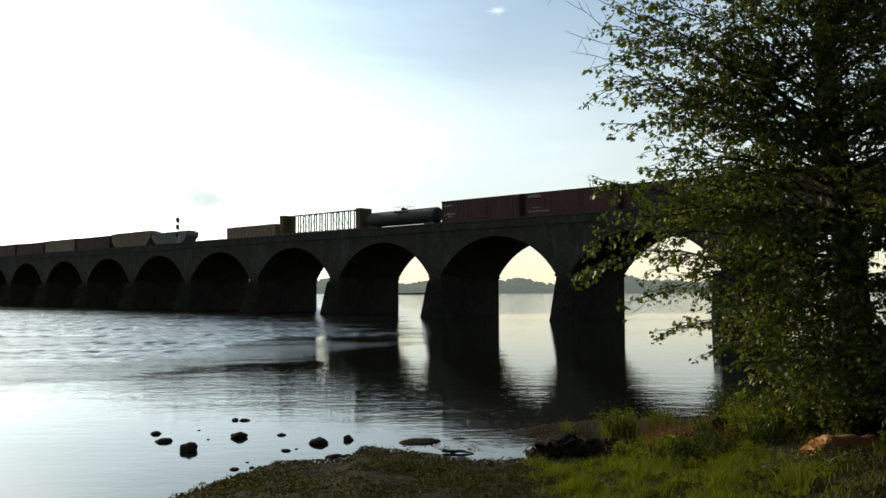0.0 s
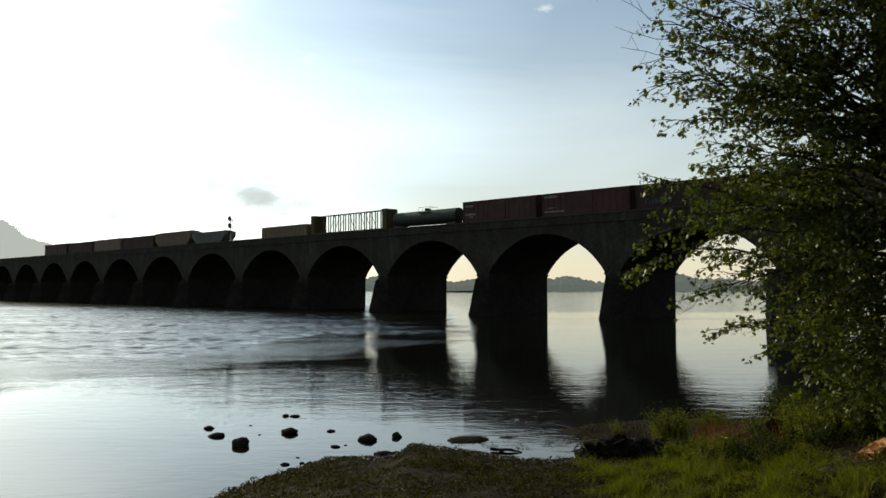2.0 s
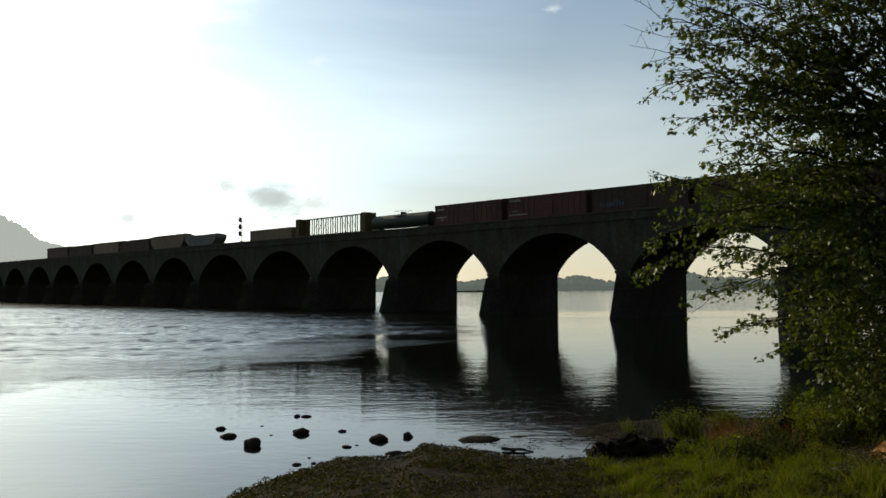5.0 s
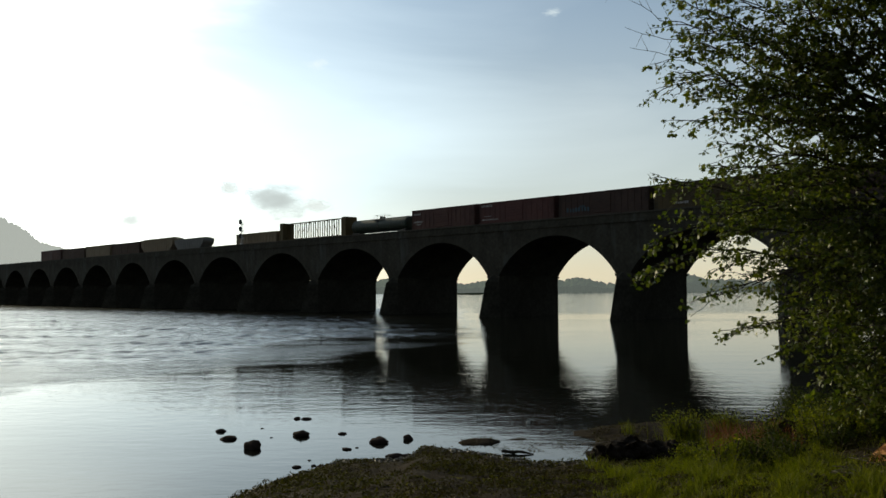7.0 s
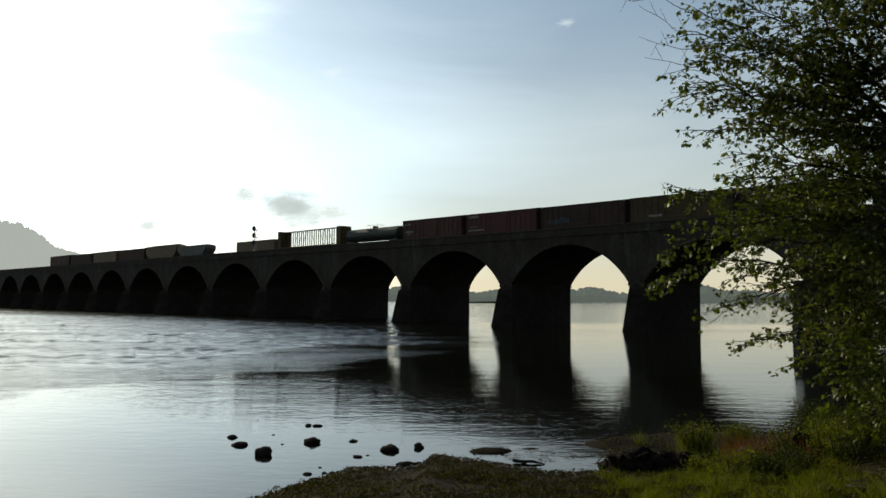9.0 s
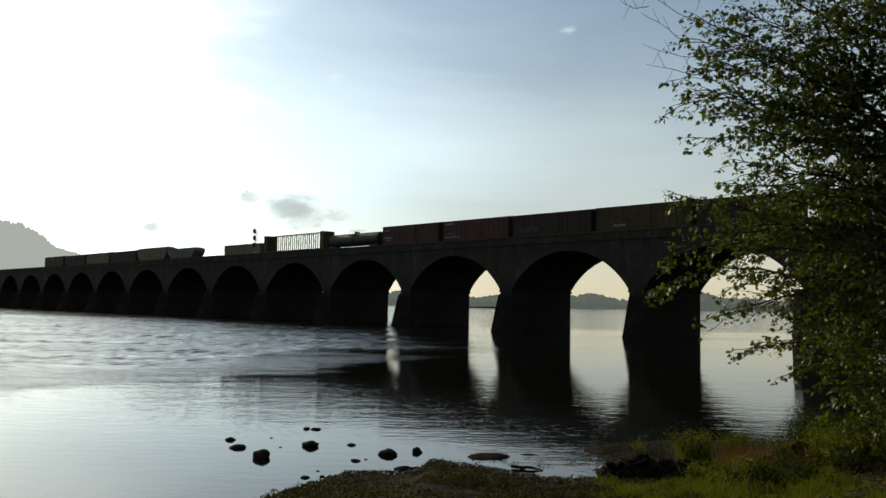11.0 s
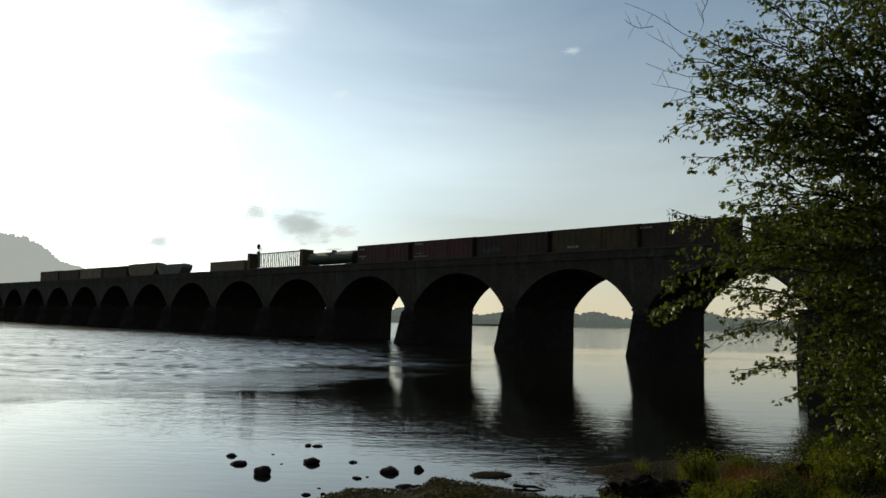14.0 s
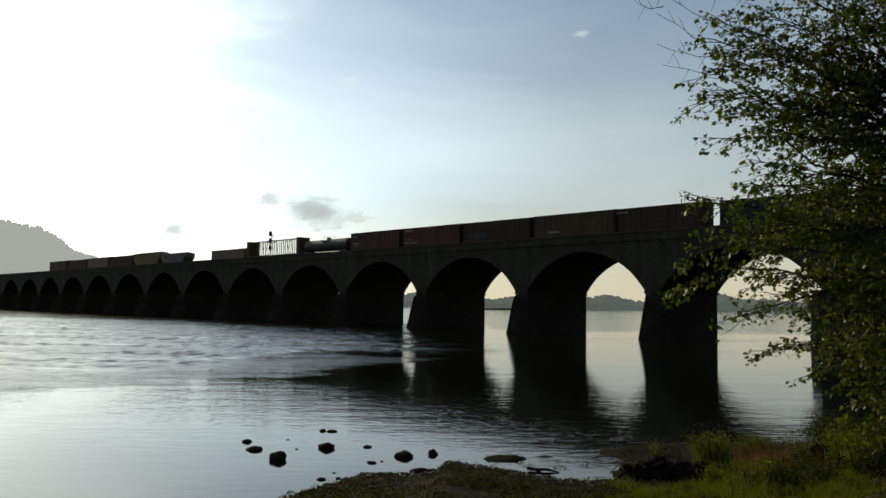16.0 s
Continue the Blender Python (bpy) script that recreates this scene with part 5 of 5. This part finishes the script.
def bush(name, label, x, y, rx, ry, h, count, seed, size=(0.05, 0.10), mat="shrub", stems=12):
    rng = np.random.default_rng(seed)
    z0 = max(gz(x, y), 0)
    ob = thing(name, label, "shrub", Matrix.Translation((x, y, z0)))
    bm = bmesh.new()
    cs = []
    for k in range(stems):
        a, r = rng.uniform(0, 6.283), rng.uniform(0.2, 1) ** 0.6
        tip = Vector((rx * r * math.cos(a), ry * r * math.sin(a), h * rng.uniform(0.55, 1.05) * (1 - 0.35 * r)))
        q = limb_path((tip.x * 0.15, tip.y * 0.15, -0.1), tip, 0.1, seed * 3.3 + k, 7)
        tube(bm, q, [0.03 - 0.0036 * i for i in range(8)], 5)
        m = count // stems
        t = rng.uniform(0.2, 1.0, m) * 6.99
        for u in t:
            i = int(u)
            p = q[i].lerp(q[i + 1], u - i)
            cs.append(np.array(p) + rng.normal(size=3) * np.array([0.16, 0.16, 0.13]) * (0.5 + 0.5 * h / 2))
    tagged(part("stem", bm, M["bark"], ob), kind="stuff")
    cs = np.array(cs)
    cs[:, 2] = np.maximum(cs[:, 2], 0.03)
    nv = rng.normal(size=cs.shape) * 0.8 + np.array([0, -0.2, 0.6])
    me = leaf_cloud("foliage", cs, nv, rng.uniform(*size, len(cs)), OVAL, rng)
    tagged(part("foliage", me, M[mat], ob), kind="stuff")
    return ob


def blades(name, label, xy, heights, widths, mat, rng, lean=0.35, category="grass"):
    """Grass blades as bent strips: one mesh of kind stuff."""
    n = len(xy)
    z = ground_z(xy[:, 0], xy[:, 1])
    a = rng.uniform(0, 2 * np.pi, n)
    side = np.stack([np.cos(a), np.sin(a), np.zeros(n)], 1)
    b = rng.uniform(0, 2 * np.pi, n)
    ln = rng.uniform(0.1, lean, n) * heights
    fall = np.stack([np.cos(b) * ln, np.sin(b) * ln, np.zeros(n)], 1)
    root = np.stack([xy[:, 0], xy[:, 1], z - 0.02], 1)
    rows = []
    for t, w in ((0, 1.0), (0.55, 0.8), (1.0, 0.12)):
        c = root + fall * t ** 2 + np.stack([np.zeros(n), np.zeros(n), heights * t * (1 - 0.15 * t)], 1)
        rows += [c - side * (widths * w / 2)[:, None], c + side * (widths * w / 2)[:, None]]
    pts = np.stack(rows, 1)
    me = bpy.data.meshes.new(name)
    me.vertices.add(n * 6)
    me.vertices.foreach_set("co", pts.reshape(-1))
    idx = (np.arange(n)[:, None] * 6 + np.array([0, 1, 3, 2, 2, 3, 5, 4])[None, :]).reshape(-1)
    me.loops.add(n * 8)
    me.loops.foreach_set("vertex_index", idx)
    me.polygons.add(n * 2)
    me.polygons.foreach_set("loop_start", np.arange(n * 2) * 4)
    me.polygons.foreach_set("loop_total", np.full(n * 2, 4))
    me.update(calc_edges=True)
    return tagged(part(name, me, M[mat]), label, category, kind="stuff")


def scatter(rng, n, x0, x1, y0, y1, keep):
    p = np.stack([rng.uniform(x0, x1, n), rng.uniform(y0, y1, n)], 1)
    return p[keep(p[:, 0], p[:, 1])]


def inland(x, y):
    return np.interp(x, SHORE_X, SHORE_Y) - y


def patchy(x, y, s, seed):
    return np.array([noise.noise(Vector((a * s, b * s, seed))) for a, b in zip(x, y)])


def build_growth():
    rng = np.random.default_rng(3)
    # green grass on the higher bank, to the right of the muddy spit
    def lawn(x, y):
        return (inland(x, y) > 1.2) & (x - 0.12 * (y - 14) > 2.6 + 1.1 * patchy(x, y, 0.6, 3) + 1.3 * rng.random(len(x)) ** 2) & (x < np.where(y < 12.2, 0.54, 0.455) * y + 0.8 * patchy(x, y, 0.7, 15)) & (y < np.interp(x, TOE_X, TOE_Y) - 0.3 + 0.6 * patchy(x, y, 1.1, 6))
    p = scatter(rng, 300000, 0.5, 13, 9, 27, lawn)
    tuft = 0.45 + 1.7 * np.clip(patchy(p[:, 0], p[:, 1], 1.6, 12) + 0.6 * patchy(p[:, 0], p[:, 1], 5.0, 13), -0.12, 0.7)
    blades("bank_grass", "bright green grass growing on the river bank", p, rng.uniform(0.08, 0.32, len(p)) * tuft, rng.uniform(0.006, 0.016, len(p)), "grass", rng, 0.8)
    # low creeping growth on the spit
    for n, mat, low, sz, name, label in (
            (60000, "creeper", -0.05, (0.03, 0.075), "shore_plants", "low brownish plants creeping over the muddy spit"),
            (70000, "moss", 0.20, (0.03, 0.085), "shore_moss", "olive green mossy growth in patches on the muddy spit")):
        sd = 8 if mat == "moss" else 18
        p = scatter(rng, n, -6, 6, 11, 22.4, lambda x, y: (inland(x, y) > 0.2) & (patchy(x, y, 0.55, sd) + 0.7 * patchy(x, y, 2.2, sd + 1) + 0.14 * rng.normal(size=len(x)) > low))
        lump = np.clip(0.5 + 1.2 * patchy(p[:, 0], p[:, 1], 2.8, 10), 0.1, 1.4)
        z = ground_z(p[:, 0], p[:, 1]) + rng.uniform(0.0, 0.13, len(p)) * lump
        nv = rng.normal(size=(len(p), 3)) * 0.6 + np.array([0, 0, 1.0])
        me = leaf_cloud(name, np.column_stack([p, z]), nv, rng.uniform(*sz, len(p)), OVAL, rng)
        tagged(part(name, me, M[mat]), label, "plants", kind="stuff")
    # twigs, leaves and mud crumbs stranded in the shallow pool behind the spit
    n = 420
    x = rng.uniform(1.3, 4.3, n)
    y = 20.3 + 0.5 * x + np.abs(rng.normal(size=n)) * 1.1
    keep = np.array([noise.noise(Vector((a * 1.6, b * 1.6, 61))) for a, b in zip(x, y)]) > -0.05
    x, y = x[keep], y[keep]
    nv = rng.normal(size=(len(x), 3)) * 0.06 + np.array([0, 0, 1.0])
    me = leaf_cloud("pool_debris", np.column_stack([x, y, np.maximum(ground_z(x, y), 0.0) + rng.uniform(0.012, 0.022, len(x))]), nv, rng.uniform(0.04, 0.12, len(x)), OVAL, rng, 0.05)
    tagged(part("pool_debris", me, M["litter"]), "dark dead leaves and twigs stranded in the shallow pool", "debris", kind="stuff")
    p = scatter(rng, 5000, 0.0, 6.0, 22, 25.4, lambda x, y: (ground_z(x, y) > 0.015) & (np.array([noise.noise(Vector((a * 2.2, b * 2.2, 5))) for a, b in zip(x, y)]) > -0.15))
    nv = rng.normal(size=(len(p), 3)) * 0.6 + np.array([0, 0, 1.0])
    me = leaf_cloud("mud_growth", np.column_stack([p, ground_z(p[:, 0], p[:, 1]) + rng.uniform(0, 0.06, len(p))]), nv, rng.uniform(0.03, 0.08, len(p)), OVAL, rng)
    tagged(part("mud_growth", me, M["litter"]), "dead leaves and weed stranded on the mud bars", "debris", kind="stuff")
    # pebbles along the waterline
    n = 1500
    x = rng.uniform(-4.6, 4.0, n)
    y = np.interp(x, SHORE_X, SHORE_Y) - np.abs(rng.normal(size=n)) * 0.45 + 0.10
    k = rng.uniform(0.015, 0.05, n)
    unit = np.array([(1, 0, 0), (0, 1, 0), (-1, 0, 0), (0, -1, 0), (0, 0, 1), (0, 0, -1)], float)
    tri = np.array([(0, 1, 4), (1, 2, 4), (2, 3, 4), (3, 0, 4), (1, 0, 5), (2, 1, 5), (3, 2, 5), (0, 3, 5)])
    c = np.column_stack([x, y, np.maximum(ground_z(x, y), -0.02) + k * 0.3])
    jitter = 1 + 0.35 * rng.normal(size=(n, 6, 1))
    v = (c[:, None, :] + k[:, None, None] * unit[None] * np.array([1.3, 1.0, 0.7]) * jitter).reshape(-1, 3)
    f = (tri[None] + 6 * np.arange(n)[:, None, None]).reshape(-1, 3)
    tagged(part("shore_pebbles", mesh_from("shore_pebbles", v, f.tolist()), M["pebble"]), "small pebbles and grit along the waterline", "pebbles", kind="stuff")
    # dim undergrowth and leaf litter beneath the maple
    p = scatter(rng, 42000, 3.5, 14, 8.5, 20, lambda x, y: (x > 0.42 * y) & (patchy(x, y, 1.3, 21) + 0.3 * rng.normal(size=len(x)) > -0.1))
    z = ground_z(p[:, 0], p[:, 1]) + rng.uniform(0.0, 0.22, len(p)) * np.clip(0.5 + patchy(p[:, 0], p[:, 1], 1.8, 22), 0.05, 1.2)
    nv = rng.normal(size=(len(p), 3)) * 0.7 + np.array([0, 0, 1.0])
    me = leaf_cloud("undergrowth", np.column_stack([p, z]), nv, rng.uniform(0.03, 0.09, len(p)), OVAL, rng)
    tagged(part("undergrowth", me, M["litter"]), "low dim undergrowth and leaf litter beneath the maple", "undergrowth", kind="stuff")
    p = scatter(rng, 16000, 4, 13, 9, 20, lambda x, y: (x > 0.42 * y) & (patchy(x, y, 1.1, 31) > 0.0))
    blades("shade_grass", "thin dark grass in the shade of the maple", p, rng.uniform(0.1, 0.32, len(p)), rng.uniform(0.006, 0.014, len(p)), "grass", rng, 0.7)
    # tall clump of river grass, reddish weeds
    for x, y, r, n, h in ((6.4, 22.4, 0.46, 260, 0.95), (6.1, 22.4, 0.20, 40, 1.35), (7.4, 21.9, 0.30, 320, 1.15), (5.2, 23.6, 0.22, 60, 0.6)):
        q = np.stack([x + rng.normal(size=n) * r * 0.6, y + rng.normal(size=n) * r * 0.6], 1)
        blades("grass_clump", "tall clump of green river grass at the shore", q, rng.uniform(0.3, 1.0, n) * h, rng.uniform(0.008, 0.018, n), "grass", rng, 0.85)
    p = scatter(rng, 2600, 6.2, 11.5, 19.2, 25, lambda x, y: (inland(x, y) > 0.4) & (y < np.interp(x, TOE_X, TOE_Y) + np.where(x > 8.6, 1.5, 0.1)) & (patchy(x, y, 0.9, 44) > -0.1))
    blades("bank_grass", "rank olive green grass mixed with weeds on the bank", p, rng.uniform(0.25, 0.6, len(p)), rng.uniform(0.008, 0.018, len(p)), "grass", rng, 0.6)
    p = scatter(rng, 1500, 5.9, 9.2, 18.6, 22, lambda x, y: (inland(x, y) > 0.4) & (x > 0.31 * y) & (patchy(x, y, 1.2, 4) > 0.02))
    blades("red_weeds", "thin reddish brown weed stalks along the bank", p, rng.uniform(0.35, 0.85, len(p)), rng.uniform(0.012, 0.026, len(p)), "weed", rng, 0.4, "weeds")
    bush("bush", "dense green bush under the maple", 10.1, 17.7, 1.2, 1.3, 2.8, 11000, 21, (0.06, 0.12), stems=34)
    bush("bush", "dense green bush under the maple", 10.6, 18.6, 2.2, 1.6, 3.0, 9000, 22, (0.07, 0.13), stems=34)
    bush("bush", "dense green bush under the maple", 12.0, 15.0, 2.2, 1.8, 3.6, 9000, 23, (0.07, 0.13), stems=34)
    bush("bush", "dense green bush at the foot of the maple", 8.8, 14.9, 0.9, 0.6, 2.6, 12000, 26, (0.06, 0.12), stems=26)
    for i in range(130):
        x, y = rng.uniform(4.0, 11.0), rng.uniform(14.2, 22.5)
        if y > np.interp(x, TOE_X, TOE_Y) - 0.2 or x < 0.29 * y or y < 15.0 or (x > 0.42 * y and y < 16.8):
            continue
        h = rng.uniform(0.3, 0.9)
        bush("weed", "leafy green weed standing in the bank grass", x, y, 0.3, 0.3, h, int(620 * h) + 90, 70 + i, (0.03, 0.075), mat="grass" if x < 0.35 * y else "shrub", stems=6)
    for x, y, r, h, n, sd in ((6.35, 22.4, 0.55, 1.1, 1500, 240), (7.35, 21.9, 0.4, 1.0, 900, 241), (6.7, 22.8, 0.4, 0.8, 600, 242)):
        bush("weed", "bushy clump of light green willow weed at the shore", x, y, r, r * 0.7, h, n, sd, (0.03, 0.075), mat="grass", stems=26)
    for i in range(12):
        x, y, h = rng.uniform(7.7, 9.3), rng.uniform(17.8, 20.6), rng.uniform(0.7, 1.35)
        bush("weed", "tall light green weed on the grassy mound", x, y, 0.36, 0.36, h, int(520 * h) + 120, 210 + i, (0.035, 0.085), mat="grass", stems=9)
    x, y = 5.95, 17.0
    flower = thing("wildflower", "small yellow wildflower on a thin green stalk", "flower", Matrix.Translation((x, y, gz(x, y))))
    part("stalk", rod(bmesh.new(), (0, 0, -0.03), (0.02, 0, 0.46), 0.006, 0.004, n=6), M["grass"], flower)
    bm = bmesh.new()
    for i in range(7):
        a = 6.2832 * i / 7
        tip = Vector((0.06 * math.cos(a), 0.06 * math.sin(a), 0.02))
        rod(bm, Vector((0.02, 0, 0.46)), Vector((0.02, 0, 0.46)) + tip, 0.016, 0.008, n=6)
    part("petals", bm, M["petal"], flower, "bright yellow petals")
    bush("low_shrub", "small leafy shrub at the water's edge", 9.3, 21.6, 0.9, 0.6, 1.5, 2600, 24, (0.04, 0.08), stems=12)
    bush("low_shrub", "small leafy shrub at the water's edge", 10.6, 23.6, 1.2, 0.8, 1.4, 3000, 25, (0.05, 0.09), stems=12)


def build_log():
    x, y = 7.09, 13.9
    z = gz(x, y) + 0.14
    log = thing("fallen_log", "broken tree log with pale bare wood lying in the grass", "log", Matrix.Translation((x, y, z)) @ pose(0, 0, 0, 0, 0, 10))
    bm = bmesh.new()
    path = [Vector((0.12 * i, 0.02 * math.sin(i), 0.015 * math.sin(i * 1.7))) for i in range(14)]
    tube(bm, path, [0.225, 0.22, 0.225, 0.215, 0.22, 0.21, 0.215, 0.205, 0.20, 0.205, 0.19, 0.19, 0.18, 0.17], 22)
    for v in bm.verts:
        v.co *= 1 + 0.05 * noise.noise(v.co * 9) + 0.05 * noise.noise(Vector((v.co.x * 3, v.co.y * 22, v.co.z * 22)))
        if v.co.x < 0.95:                                   # torn off on the slant
            v.co.x = max(v.co.x, 1.35 * (v.co.z + 0.2) + 0.07 * noise.noise(v.co * 16) + 0.05 * noise.noise(v.co * 40))
    part("bark", bm, M["bark2"], log, smooth=True)
    bm = bmesh.new()
    rings = []
    for r in (0.02, 0.05, 0.08, 0.11, 0.14, 0.17, 0.19, 0.208):
        ring = []
        for j in range(22):
            a = 6.2832 * j / 22
            y, z = r * math.cos(a), r * math.sin(a)
            ring.append(bm.verts.new((1.35 * (z + 0.2) - 0.05 + 0.10 * noise.noise(Vector((y * 14, z * 26, 3))) + 0.05 * noise.noise(Vector((y * 40, z * 70, 8))), y, z + 0.012)))
        rings.append(ring)
    bm.faces.new(rings[0])
    for p, q in zip(rings, rings[1:]):
        for j in range(22):
            bm.faces.new((p[j], q[j], q[(j + 1) % 22], p[(j + 1) % 22]))
    back = [bm.verts.new((v.co.x + 0.06, v.co.y * 0.96, v.co.z)) for v in rings[-1]]
    for j in range(22):
        bm.faces.new((rings[-1][j], back[j], back[(j + 1) % 22], rings[-1][(j + 1) % 22]))
    bm.faces.new(back)
    bmesh.ops.recalc_face_normals(bm, faces=bm.faces)
    part("bare_wood", bm, M["wood"], log, "pale torn bare wood")
    st = thing("driftwood_stick", "dark driftwood stick lying in the shallows", "driftwood", Matrix.Translation((1.85, 21.25, 0.01)) @ pose(0, 0, 0, 0, 0, -14))
    bm = bmesh.new()
    tube(bm, limb_path((-0.4, 0, 0.05), (0.42, 0.02, 0.0), 0.02, 4.4, 8), [0.035, 0.05, 0.04, 0.045, 0.035, 0.04, 0.03, 0.02, 0.012], 7)
    part("stick", bm, M["bark"], st)
    pale = part("pale_stone", stone_mesh(77, 0.06, 0.05, 0.06), M["white"], smooth=True)
    pale.location = (2.62, 26.05, 0.02)
    tagged(pale, "small pale stone at the water surface", "stone")
    d = thing("driftwood", "dark driftwood stump half hidden by grass", "driftwood", Matrix.Translation((8.0, 19.2, gz(8.0, 19.2))))
    bm = bmesh.new()
    tube(bm, [Vector((-0.25, 0, 0.55)), Vector((0, 0, 0.4)), Vector((0.22, 0.05, 0.2)), Vector((0.4, 0.1, -0.05))], [0.12, 0.2, 0.24, 0.2], 10)
    for v in bm.verts:
        v.co *= 1 + 0.2 * noise.noise(v.co * 5)
    part("stump", bm, M["rock"], d)


build_water()
build_ground()
build_bridge()
build_signal()
build_train()
build_distance()
build_clouds()
build_stones()
build_growth()
build_maple()
build_log()


def build_sticks():
    rng = random.Random(9)
    for i in range(12):
        x, y = rng.uniform(6.0, 8.6), rng.uniform(11.6, 14.4)
        a, ln = rng.uniform(0, 3.14), rng.uniform(0.3, 0.9)
        st = part("stick", mesh_of_stick(i, ln), M["stick"])
        st.location, st.rotation_euler = (x, y, gz(x, y) + 0.06), (0, rng.uniform(-0.1, 0.1), a)
        tagged(st, "dry fallen stick lying in the undergrowth", "stick", "fallen sticks")


build_sticks()


def motions():
    along = BRIDGE @ Matrix.Translation((0, TRACK_Y, RAIL_Z))
    for car, middle in CARS:
        walk(car, [(t, along @ Matrix.Translation((middle + SPEED * t, 0, 0))) for t in (0, 4, 8, 12, 16)])
    walk(RIVER, [(t, Matrix.Translation((-0.3 * t, -0.12 * t, 0))) for t in (0, 8, 16)])       # the current carries the ripples
    for ob, p, d in CLOUDS:
        turn = Matrix.Rotation(math.atan2(-p.x, p.y), 4, "Z")
        walk(ob, [(t, Matrix.Translation(p + d * (t / 16)) @ turn) for t in (0, 8, 16)])
    step = 0.2
    for car, middle in CARS:
        for truck in [c for c in car.children if c.name.startswith("truck")]:
            for w in truck.children:
                o = w.location.copy()
                walk(w, [(i * step, Matrix.Translation(o) @ Matrix.Rotation(SPEED * step * i / 0.42, 4, "Y")) for i in range(81)])


motions()
